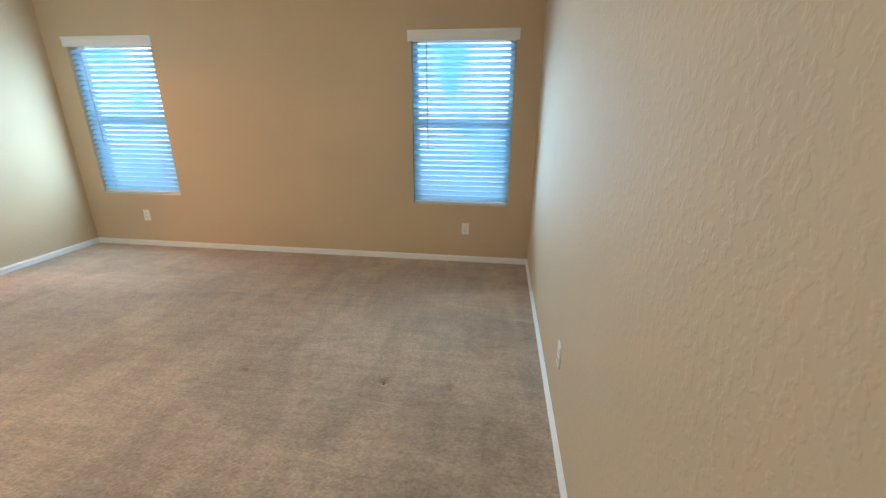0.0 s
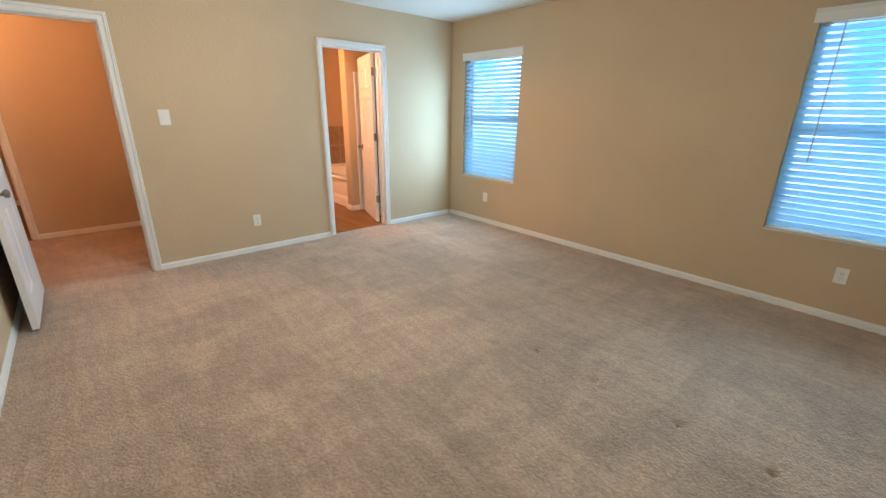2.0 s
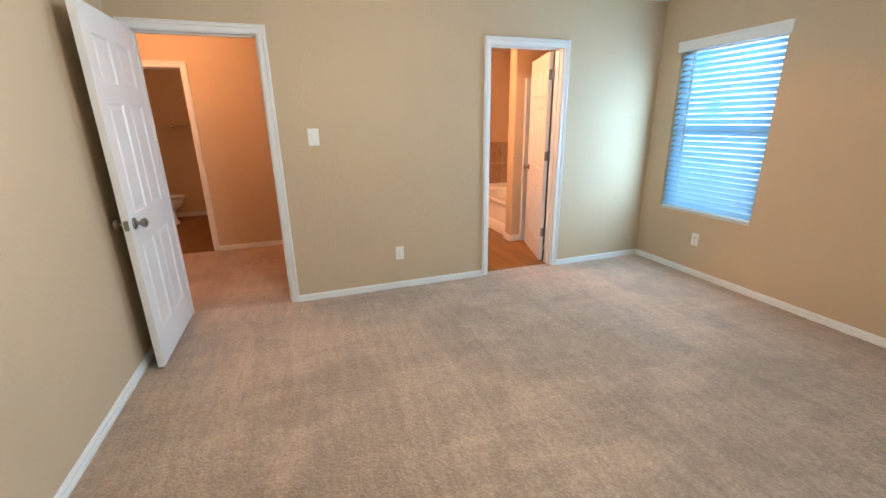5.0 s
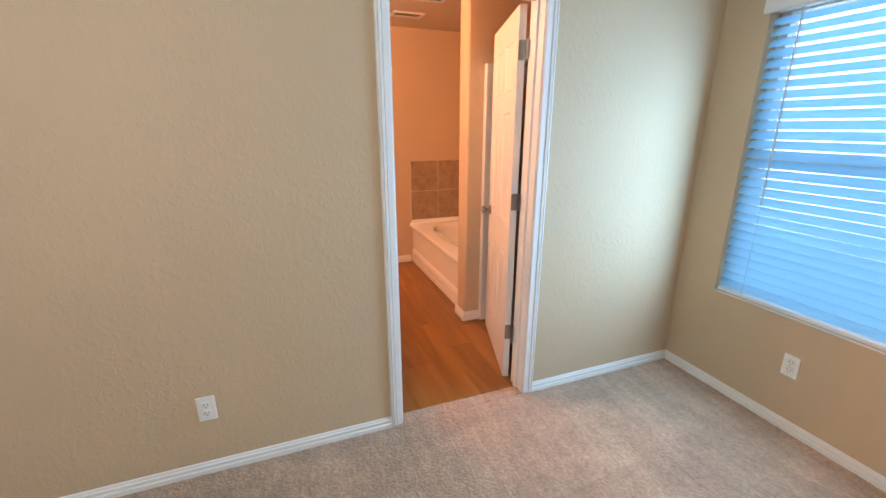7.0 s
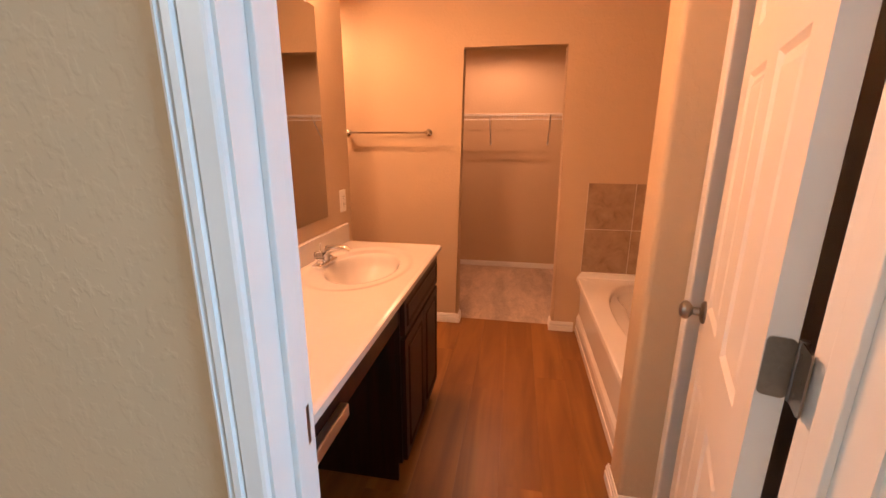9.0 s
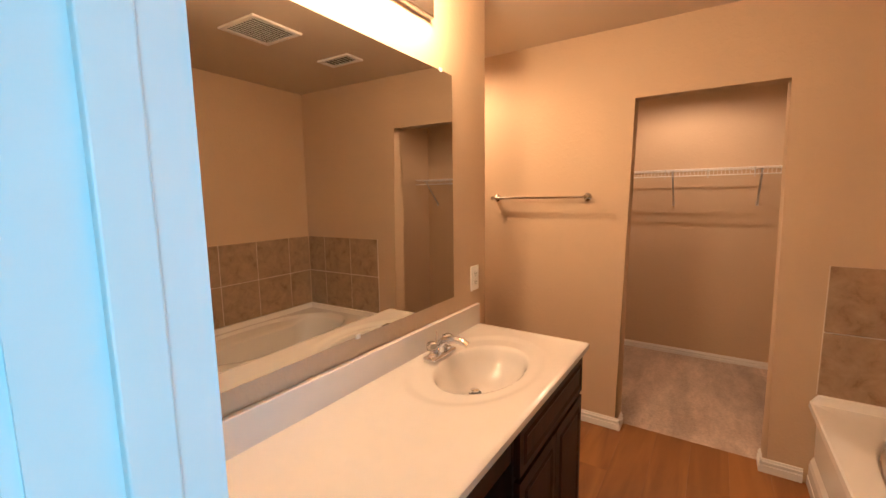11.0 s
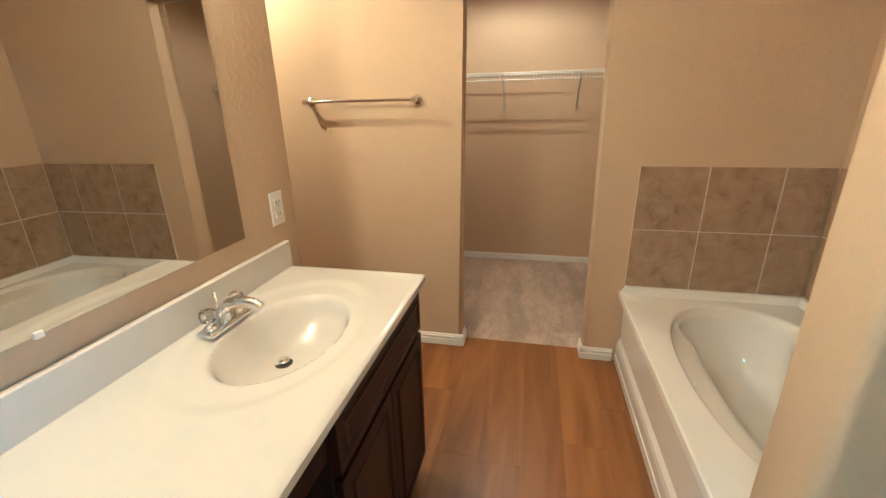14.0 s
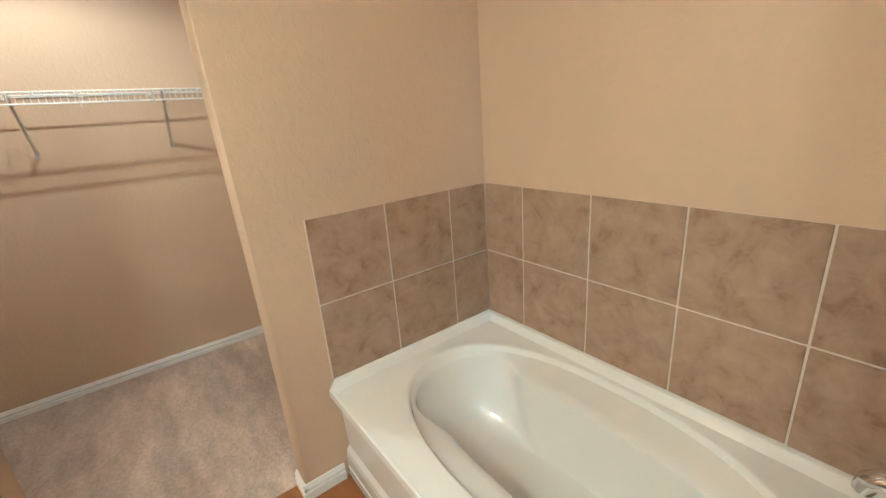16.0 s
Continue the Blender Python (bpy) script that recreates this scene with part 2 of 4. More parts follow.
ESPRESSO = wood_grain("espresso_wood", (0.009, 0.0022, 0.0012), (0.032, 0.0068, 0.0030), 0.5, "Z", 1.6, 0.0)
ESPRESSO.node_tree.nodes["Principled BSDF"].inputs["Specular IOR Level"].default_value = 0.28
DARK_GAP = material("shadow_gap_backing", (0.02, 0.012, 0.01), 0.8, grain=0.2)
MARBLE = material("cultured_marble", (0.655, 0.628, 0.588), 0.16, stain=0.025, stain_scale=5, grain=0.01, grain_scale=30, coat=0.3)
ACRYLIC = material("tub_acrylic", (0.86, 0.85, 0.825), 0.08, stain=0.02, stain_scale=3, coat=0.4)
CHROME = material("chrome", (0.80, 0.80, 0.80), 0.09, 1.0, grain=0.02)
NICKEL = material("satin_nickel", (0.33, 0.305, 0.275), 0.30, 1.0, grain=0.08, grain_scale=120)
ALUMINIUM = material("brushed_aluminium", (0.62, 0.63, 0.62), 0.34, 1.0, grain=0.04)
PLASTIC = material("white_plastic", (0.82, 0.81, 0.77), 0.35, stain=0.02, stain_scale=20)
DARK_SLOT = material("dark_slot", (0.05, 0.045, 0.04), 0.6, grain=0.1)
WIRE = material("white_wire_coating", (0.78, 0.77, 0.74), 0.35, stain=0.02)
GROUT = material("grout", (0.66, 0.59, 0.48), 0.85, grain=0.08, grain_scale=90, bump=0.3, bump_scale=200)
TILE = clouded_tile("clouded_ceramic_tile")
SLAT = slat_vinyl("blind_slat_vinyl")
BLIND = material("blind_rail_vinyl", (0.78, 0.78, 0.76), 0.45, stain=0.02)
CORD = material("blind_cord", (0.60, 0.60, 0.58), 0.8, grain=0.1)
GLASS = clear_glass("window_glass")
ACRYLIC_KNOB = clear_glass("clear_acrylic", 0.03)
OUTDOORS = outdoors("outdoor_haze")
PORCELAIN = material("porcelain", (0.80, 0.78, 0.74), 0.12, stain=0.015)
FIBREGLASS = material("shower_fibreglass", (0.74, 0.72, 0.68), 0.25, stain=0.03)
MIRROR = material("mirror_silver", (0.68, 0.68, 0.65), 0.008, 1.0)
BULB = glow("bulb_glow", WARM, 12.0)

# ---- building helpers ----


def finish(name, bm, mat, smooth=False):
    bmesh.ops.recalc_face_normals(bm, faces=bm.faces)
    me = bpy.data.meshes.new(name)
    bm.to_mesh(me)
    bm.free()
    me.materials.append(mat)
    if smooth:
        me.shade_smooth()
        me.set_sharp_from_angle(angle=radians(38))
    return me


def part(name, bm, mat, parent, label="", m=None, smooth=False):
    """A bmesh, or a mesh made before, as one object under a thing or a part."""
    me = bm if isinstance(bm, bpy.types.Mesh) else finish(name, bm, mat, smooth)
    ob = new(name, me)
    ob.parent = parent
    if m is not None:
        ob.matrix_basis = m
    if label:
        ob["label"] = label
    return ob


def thing(name, m, label, category, group="", kind=""):
    ob = new(name)
    ob.empty_display_size = 0.05
    ob.matrix_basis = m
    return tagged(ob, label, category, group, kind)


def solid(name, bm, mat, label, category, kind="structure", group="", smooth=False):
    return tagged(new(name, finish(name, bm, mat, smooth)), label, category, group, kind)


def box(bm, x0, x1, y0, y1, z0, z1, bevel=0.0, segments=2):
    r = bmesh.ops.create_cube(bm, size=1.0)
    for v in r["verts"]:
        v.co = Vector(((x0 + x1) / 2 + v.co.x * (x1 - x0), (y0 + y1) / 2 + v.co.y * (y1 - y0), (z0 + z1) / 2 + v.co.z * (z1 - z0)))
    if bevel:
        edges = list({e for v in r["verts"] for e in v.link_edges})
        bmesh.ops.bevel(bm, geom=edges, offset=bevel, segments=segments, profile=0.5, affect="EDGES")
    return bm


def boxed(*args, **kw):
    return box(bmesh.new(), *args, **kw)


def lathe(bm, profile, m=Matrix(), segments=24):
    """Turns a profile of (radius, height) round the z axis, then moves it by m."""
    rings = []
    for r, h in profile:
        rings.append([bm.verts.new(m @ Vector((r * math.cos(2 * math.pi * k / segments), r * math.sin(2 * math.pi * k / segments), h))) for k in range(segments)])
    for a, b in zip(rings, rings[1:]):
        for k in range(segments):
            bm.faces.new((a[k], a[(k + 1) % segments], b[(k + 1) % segments], b[k]))
    for ring in (rings[0], rings[-1]):
        bm.faces.new(ring)
    return bm


def tube(bm, points, radius, segments=10):
    """A round bar along a line of points; radius may be one number or one for each point."""
    pts = [Vector(p) for p in points]
    radii = radius if isinstance(radius, (list, tuple)) else [radius] * len(pts)
    rings, side = [], None
    for k, p in enumerate(pts):
        d = (pts[min(k + 1, len(pts) - 1)] - pts[max(k - 1, 0)]).normalized()
        side = d.orthogonal().normalized() if side is None else (side - d * side.dot(d)).normalized()
        up = d.cross(side)
        rings.append([bm.verts.new(p + radii[k] * (math.cos(2 * math.pi * j / segments) * side + math.sin(2 * math.pi * j / segments) * up)) for j in range(segments)])
    for a, b in zip(rings, rings[1:]):
        for j in range(segments):
            bm.faces.new((a[j], a[(j + 1) % segments], b[(j + 1) % segments], b[j]))
    bm.faces.new(rings[0])
    bm.faces.new(rings[-1])
    return bm


def slab(outline, axis, low, high, round_edge=None, radius=0.02):
    """A wall from its outline (along, z), thick from low to high across the axis; edges that pass round_edge are bullnosed."""
    bm = bmesh.new()

    def place(a, z, c):
        return (c, a, z) if axis == "x" else (a, c, z)
    front = [bm.verts.new(place(a, z, low)) for a, z in outline]
    back = [bm.verts.new(place(a, z, high)) for a, z in outline]
    bm.faces.new(front)
    bm.faces.new(back[::-1])
    n = len(outline)
    for k in range(n):
        bm.faces.new((front[k], back[k], back[(k + 1) % n], front[(k + 1) % n]))
    if round_edge:
        chosen = [e for e in bm.edges if round_edge((e.verts[0].co + e.verts[1].co) / 2, (e.verts[0].co - e.verts[1].co).normalized())]
        bmesh.ops.bevel(bm, geom=chosen, offset=radius, segments=5, profile=0.5, affect="EDGES")
    return bm


BASE_PROFILE = ((0.0, 0.0), (0.0145, 0.0), (0.0145, 0.049), (0.0075, 0.052), (0.0075, 0.057), (0.012, 0.060), (0.012, 0.070), (0.007, 0.074), (0.007, 0.078), (0.004, 0.084), (0.0, 0.085))


def baseboard(p, q, out, sunk=0.012):
    """A skirting run from p to q (x, y) that stands out from the wall along out."""
    bm = bmesh.new()
    rows = [[bm.verts.new((x + out[0] * d, y + out[1] * d, z - sunk)) for d, z in BASE_PROFILE] for x, y in (p, q)]
    k = len(BASE_PROFILE)
    for j in range(k):
        bm.faces.new((rows[0][j], rows[0][(j + 1) % k], rows[1][(j + 1) % k], rows[1][j]))
    bm.faces.new(rows[0])
    bm.faces.new(rows[1][::-1])
    return solid("baseboard", bm, TRIM, "white-painted stepped wooden baseboard along the wall", "baseboard")


# (across the casing from the opening, out from the wall)
CASE_PROFILE = ((0.0, 0.0), (0.0, 0.009), (0.004, 0.0115), (0.029, 0.0125), (0.032, 0.008), (0.035, 0.0165), (0.044, 0.0175), (0.0465, 0.0115), (0.049, 0.0115), (0.0515, 0.018), (0.056, 0.0165), (0.058, 0.012), (0.058, 0.0))


def casing(y0, y1, top, x, out):
    """Door casing in a wall across x: two mitred legs and a head round the opening y0..y1."""
    k = len(CASE_PROFILE)
    for name, ends in (("left", 0), ("right", 1), ("head", 2)):
        bm = bmesh.new()
        rows = []
        for end in (0, 1):
            row = []
            for u, d in CASE_PROFILE:
                if ends == 2:
                    y, z = (y0 - u, top + u) if end == 0 else (y1 + u, top + u)
                else:
                    y, z = (y0 - u if ends == 0 else y1 + u), (0.0 if end == 0 else top + u)
                row.append(bm.verts.new((x + out * d, y, z)))
            rows.append(row)
        for j in range(k):
            bm.faces.new((rows[0][j], rows[0][(j + 1) % k], rows[1][(j + 1) % k], rows[1][j]))
        bm.faces.new(rows[0])
        bm.faces.new(rows[1][::-1])
        solid("door_casing", bm, TRIM, "white moulded door casing with mitred corners", "door casing")


def jamb(y0, y1, top, x0, x1, stop_x):
    """The lining of a door opening with its stops."""
    t, s = 0.018, 0.011
    bm = boxed(x0, x1, y0 - t, y0, 0, top + t)
    box(bm, x0, x1, y1, y1 + t, 0, top + t)
    box(bm, x0, x1, y0, y1, top, top + t)
    box(bm, stop_x - 0.017, stop_x + 0.017, y0, y0 + s, 0, top - s, 0.002)
    box(bm, stop_x - 0.017, stop_x + 0.017, y1 - s, y1, 0, top - s, 0.002)
    box(bm, stop_x - 0.017, stop_x + 0.017, y0, y1, top - s, top, 0.002)
    solid("door_jamb", bm, TRIM, "white-painted door jamb with stops inside the opening", "door jamb")


def panel_leaf(w, h, t=0.035):
    """A six-panel moulded door leaf: x from 0 to w, y from 0 to t, z from 0 to h."""
    xs = [0, 0.105, w / 2 - 0.048, w / 2 + 0.048, w - 0.105, w]
    zs = [0, 0.20, 0.76, 0.93, 1.53, 1.63, h - 0.135, h]
    bm = bmesh.new()
    panels = []
    for y, flip in ((0.0, False), (t, True)):
        grid = [[bm.verts.new((x, y, z)) for x in xs] for z in zs]
        for j in range(len(zs) - 1):
            for i in range(len(xs) - 1):
                q = [grid[j][i], grid[j][i + 1], grid[j + 1][i + 1], grid[j + 1][i]]
                f = bm.faces.new(q[::-1] if flip else q)
                if i in (1, 3) and j in (1, 3, 5):
                    panels.append(f)
    bm.normal_update()
    bmesh.ops.inset_individual(bm, faces=panels, thickness=0.016, depth=-0.008)
    bmesh.ops.inset_individual(bm, faces=panels, thickness=0.012, depth=0.0)
    bmesh.ops.inset_individual(bm, faces=panels, thickness=0.022, depth=0.006)
    for x in (0, w):
        bm.faces.new([bm.verts.new(c) for c in ((x, 0, 0), (x, t, 0), (x, t, h), (x, 0, h))])
    for z in (0, h):
        bm.faces.new([bm.verts.new(c) for c in ((0, 0, z), (w, 0, z), (w, t, z), (0, t, z))])
    bmesh.ops.remove_doubles(bm, verts=bm.verts, dist=0.0002)
    return bm


KNOB_PROFILE = ((0.0325, 0.0), (0.0325, 0.005), (0.026, 0.010), (0.012, 0.013), (0.011, 0.030), (0.018, 0.034), (0.026, 0.042), (0.0275, 0.050), (0.024, 0.058), (0.014, 0.063), (0.002, 0.0645))


def hinge_leaf(bm, m, width, height=0.090):
    """A hinge plate with rounded corners and three screw heads: x along the hinge's height, y across it, z its thickness."""
    made = bmesh.ops.create_cube(bm, size=1.0)["verts"]
    for v in made:
        v.co = Vector((v.co.x * height, v.co.y * width, v.co.z * 0.0028))
    upright = {e for v in made for e in v.link_edges if abs((e.verts[0].co - e.verts[1].co).normalized().z) > 0.9}
    done = bmesh.ops.bevel(bm, geom=list(upright), offset=0.008, segments=4, profile=0.5, affect="EDGES")
    verts = {v for v in made if v.is_valid} | set(done["verts"])
    for v in list(verts):
        v.co = m @ v.co
    for k, side_ in ((-1, 0.18), (0, -0.18), (1, 0.18)):
        lathe(bm, ((0.0045, -0.0021), (0.0045, 0.0019), (0.002, 0.0022), (0.0005, 0.0018)), m @ Matrix.Translation((k * height * 0.32, side_ * width, 0)), 10)


def door(name, w, h, m, knob_z, hinge_side_y, label):
    """A hinged leaf with knobs on both faces, a latch plate and three hinges at x = 0."""
    d = thing(name, m, label, "door", kind="structure")
    part("leaf", panel_leaf(w, h), DOOR, d)
    for y, rx in ((0.0, 90), (0.035, -90)):
        part("knob", lathe(bmesh.new(), KNOB_PROFILE, pose(w - 0.065, y, knob_z, rx)), NICKEL, d, "round satin nickel knob", smooth=True)
    part("latch_plate", boxed(w - 0.0005, w + 0.0015, 0.006, 0.029, knob_z - 0.028, knob_z + 0.028, bevel=0.0005), NICKEL, d)
    for z in (0.30, 1.07, 1.81):
        hm = bmesh.new()
        s = -1 if hinge_side_y == 0 else 1
        y = hinge_side_y
        hinge_leaf(hm, pose(-0.0012, y - s * 0.017, z, 0, 90), 0.034)
        hinge_leaf(hm, pose(-0.027, y + s * 0.0032, z, 90, 90), 0.050)
        lathe(hm, ((0.006, -0.046), (0.0065, -0.044), (0.0065, 0.044), (0.006, 0.046)), pose(-0.003, y + s * 0.006, z), 12)
        part("hinge", hm, NICKEL, d, "satin nickel butt hinge")
    return d


def wall_plate(name, w, h, m, label, category, kinds):
    """A white cover plate, standing out along -y, with receptacles ('o') or rockers ('r') side by side."""
    p = thing(name, m, label, category)
    part("plate", boxed(-w / 2, w / 2, -0.006, 0.0, -h / 2, h / 2, bevel=0.0035), PLASTIC, p)
    for n_, kind in enumerate(kinds):
        x = (n_ - (len(kinds) - 1) / 2) * 0.046
        if kind == "r":
            part("rocker", boxed(x - 0.0165, x + 0.0165, -0.0095, -0.005, -0.033, 0.033, bevel=0.002), PLASTIC, p)
        else:
            for z in (-0.0195, 0.0195):
                rec = part("receptacle", boxed(x - 0.0165, x + 0.0165, -0.0085, -0.005, z - 0.0145, z + 0.0145, bevel=0.003), PLASTIC, p)
                slot = boxed(x - 0.0085, x - 0.006, -0.0090, -0.0080, z - 0.003, z + 0.007)
                box(slot, x + 0.006, x + 0.0085, -0.0090, -0.0080, z - 0.003, z + 0.006)
                box(slot, x - 0.002, x + 0.002, -0.0090, -0.0080, z - 0.011, z - 0.007)
                part("slots", slot, DARK_SLOT, rec, "dark receptacle slots")
    return p


# ---- the plan ----
XE, XW, YS, YN, TOP = 1.295, -3.45, 1.018, 5.463, 2.45
XB, XEND, YB, YTUB, TOPB = -3.57, -5.99, 3.083, 5.31, 2.39
XH, YH = -5.353, 2.045
XC = -7.60
WINDOWS = ((-3.212, -2.314), (0.174, 1.076))
WZ0, WZ1 = 0.567, 2.035
DOOR_A, DOOR_B, DOOR_H = (1.130, 1.874, 2.012), (3.666, 4.366, 2.022), (0.23, 0.993, 2.002)

# bedroom and hall walls
bm = boxed(XW - 0.3, WINDOWS[0][0], YN, YN + 0.15, -0.02, TOP + 0.1)
box(bm, WINDOWS[0][1], WINDOWS[1][0], YN, YN + 0.15, -0.02, TOP + 0.1)
box(bm, WINDOWS[1][1], XE + 0.15, YN, YN + 0.15, -0.02, TOP + 0.1)
for a, b in WINDOWS:
    box(bm, a, b, YN, YN + 0.15, -0.02, WZ0)
    box(bm, a, b, YN, YN + 0.15, WZ1, TOP + 0.1)
solid("wall_north", bm, TAN, "tan textured plaster wall with two window openings", "wall")
solid("wall_east", boxed(XE, XE + 0.15, YS - 0.15, YN, -0.02, TOP + 0.1), TAN, "tan wall with coarse trowelled plaster texture", "wall")
solid("wall_south", boxed(XW, XE, YS - 0.12, YS, -0.02, TOP + 0.1), TAN, "tan textured plaster wall behind the open door", "wall")
t = 0.018
outline = [(-0.8, 0), (DOOR_A[0] - t, 0), (DOOR_A[0] - t, DOOR_A[2] + t), (DOOR_A[1] + t, DOOR_A[2] + t), (DOOR_A[1] + t, 0),
           (DOOR_B[0] - t, 0), (DOOR_B[0] - t, DOOR_B[2] + t), (DOOR_B[1] + t, DOOR_B[2] + t), (DOOR_B[1] + t, 0), (YN, 0), (YN, TOP + 0.1), (-0.8, TOP + 0.1)]
solid("wall_west", slab(outline, "x", XB, XW), TAN, "tan textured plaster wall with two doorways", "wall")
outline = [(-0.8, 0), (DOOR_H[0] - t, 0), (DOOR_H[0] - t, DOOR_H[2] + t), (DOOR_H[1] + t, DOOR_H[2] + t), (DOOR_H[1] + t, 0), (YH, 0), (YH, TOP + 0.1), (-0.8, TOP + 0.1)]
solid("wall_hall_west", slab(outline, "x", XH - 0.12, XH), TAN, "tan hall wall with a doorway to the hall bathroom", "wall")
solid("wall_hall_north", boxed(-7.8, XB, YH, YH + 0.12, -0.02, TOP + 0.1), TAN, "plain tan hall wall", "wall")
solid("wall_hall_south", boxed(-7.8, XB, -0.95, -0.8, -0.02, TOP + 0.1), TAN, "plain tan hall wall", "wall")
solid("wall_hall_bath_west", boxed(-7.85, -7.72, -0.8, YH, -0.02, TOP + 0.1), TAN, "plain tan wall behind the toilet", "wall")
solid("wall_hall_bath_south", boxed(-7.72, XH - 0.12, -0.54, -0.42, -0.02, TOP + 0.1), TAN, "plain tan wall behind the vanity", "wall")
solid("ceiling", boxed(XW, XE, YS, YN, TOP, TOP + 0.1), CEILING, "off-white textured bedroom ceiling", "ceiling")
solid("ceiling_hall", boxed(-7.72, XB, -0.8, YH, TOP, TOP + 0.1), CEILING, "off-white textured hall ceiling", "ceiling")

# bathroom walls
clo0, clo1, cloz = 3.573, 4.287, 2.015
outline = [(YH + 0.12, 0), (clo0, 0), (clo0, cloz), (clo1, cloz), (clo1, 0), (YTUB, 0), (YTUB, TOPB), (YH + 0.12, TOPB)]
solid("wall_bath_end", slab(outline, "x", XEND - 0.12, XEND, lambda p, d: (abs(d.z) > 0.9 and clo0 - 0.01 < p.y < clo1 + 0.01) or (abs(d.y) > 0.9 and abs(p.z - cloz) < 0.01)), TAN,
      "tan wall with a plain closet opening and bullnose corners", "wall", smooth=True)
solid("wall_mirror", slab([(-5.168, 0), (XB, 0), (XB, TOPB), (-5.168, TOPB)], "y", YB - 0.115, YB, lambda p, d: abs(d.z) > 0.9 and p.x < -5), TAN,
      "tan partition wall behind the vanity with a bullnose end", "wall", smooth=True)
solid("wall_tub_partition", slab([(4.423, 0), (YTUB, 0), (YTUB, TOPB), (4.423, TOPB)], "x", -4.556, -4.405, lambda p, d: abs(d.z) > 0.9 and p.y < 4.5), TAN,
      "tan partition beside the tub with bullnose corners", "wall", smooth=True)
solid("wall_bath_north", boxed(XEND - 0.12, XB, YTUB, YTUB + 0.15, -0.02, TOPB), TAN, "tan wall above the tub tiles", "wall")
solid("ceiling_bath", boxed(XEND - 0.12, XB, YH + 0.12, YTUB + 0.15, TOPB, TOPB + 0.1), BATH_CEILING, "tan textured bathroom ceiling", "ceiling")
solid("wall_closet_back", boxed(XC - 0.12, XC, 2.9, 5.3, -0.02, TOPB), TAN, "tan closet wall behind the wire shelf", "wall")
solid("wall_closet_south", boxed(XC, XEND - 0.12, 2.9, 3.02, -0.02, TOPB), TAN, "plain tan closet side wall", "wall")
solid("wall_closet_north", boxed(XC, XEND - 0.12, 5.0, 5.12, -0.02, TOPB), TAN, "plain tan closet side wall", "wall")
solid("ceiling_closet", boxed(XC, XEND - 0.12, 3.02, 5.0, TOPB, TOPB + 0.1), CEILING, "off-white closet ceiling", "ceiling")

# floors
DENTS = ((-0.433, 3.486), (-0.042, 3.488), (0.400, 3.490), (0.771, 3.491))


def carpet(name, x0, x1, y0, y1, step, mat, label, dents=()):
    """A carpet with an uneven pile and the dents that furniture feet left."""
    nx, ny = max(2, round((x1 - x0) / step)), max(2, round((y1 - y0) / step))
    gx, gy = np.meshgrid(np.linspace(x0, x1, nx + 1), np.linspace(y0, y1, ny + 1))
    z = np.random.default_rng(4).uniform(-0.005, 0.0, gx.shape) - 0.001
    for dx, dy in dents:
        z -= 0.030 * np.exp(-(((gx - dx) ** 2 + (gy - dy) ** 2) / 0.023 ** 2) ** 2)
    verts = np.stack([gx, gy, z], -1).reshape(-1, 3)
    idx = np.arange((nx + 1) * (ny + 1)).reshape(ny + 1, nx + 1)
    faces = np.stack([idx[:-1, :-1], idx[:-1, 1:], idx[1:, 1:], idx[1:, :-1]], -1).reshape(-1, 4)
    me = bpy.data.meshes.new(name)
    me.from_pydata(verts.tolist(), [], faces.tolist())
    me.materials.append(mat)
    me.shade_smooth()
    return tagged(new(name, me), label, "carpet", kind="structure")


carpet("floor", XW, XE, YS, YN, 0.018, CARPET, "beige cut-pile carpet with furniture dents and vacuum strokes", DENTS)
carpet("floor_doorway", -3.52, XW, DOOR_B[0], DOOR_B[1], 0.02, CARPET, "beige carpet running into the bathroom doorway")
carpet("floor_hall", XH, XW, -0.8, YH, 0.03, CARPET, "beige carpet with worn patches in the hall")
carpet("floor_closet", XC, -6.085, 3.02, 5.0, 0.02, CLOSET_CARPET, "grey-beige cut-pile carpet with vacuum strokes in the closet")
solid("subfloor", boxed(-8.0, XE + 0.15, -1.0, YN + 0.15, -0.12, -0.03), DARK_GAP, "dark subfloor under the carpet and planks", "floor")

# baseboards
baseboard((XW, YN), (XE, YN), (0, -1), 0.032)
baseboard((XE, YS), (XE, YN - 0.014), (-1, 0), 0.032)
baseboard((XW, DOOR_B[1] + 0.058), (XW, YN - 0.014), (1, 0), 0.032)
baseboard((XW, DOOR_A[1] + 0.058), (XW, DOOR_B[0] - 0.058), (1, 0), 0.032)
baseboard((XW + 0.02, YS), (XE - 0.014, YS), (0, 1), 0.032)
baseboard((XH, DOOR_H[1] + 0.058), (XH, YH), (1, 0), 0.032)
baseboard((XH + 0.014, YH), (XB, YH), (0, -1), 0.032)
baseboard((-7.72, -0.42), (-7.72, YH), (1, 0))
baseboard((XEND, YH + 0.12), (XEND, clo0 + 0.012), (1, 0))
baseboard((XEND, clo1 - 0.012), (XEND, 4.45), (1, 0))
baseboard((XEND - 0.10, clo0), (XEND + 0.012, clo0), (0, 1))
baseboard((XEND - 0.10, clo1), (XEND + 0.012, clo1), (0, -1))
baseboard((XC, 3.02), (XC, 5.0), (1, 0), 0.032)
baseboard((XC + 0.014, 5.0), (XEND - 0.12, 5.0), (0, -1), 0.032)
baseboard((XC + 0.014, 3.02), (XEND - 0.12, 3.02), (0, 1), 0.032)
baseboard((-4.568, 4.423), (-4.393, 4.423), (0, -1))
baseboard((-4.405, 4.423), (-4.405, 4.566), (1, 0))
baseboard((-4.556, 4.423), (-4.556, 4.450), (-1, 0))

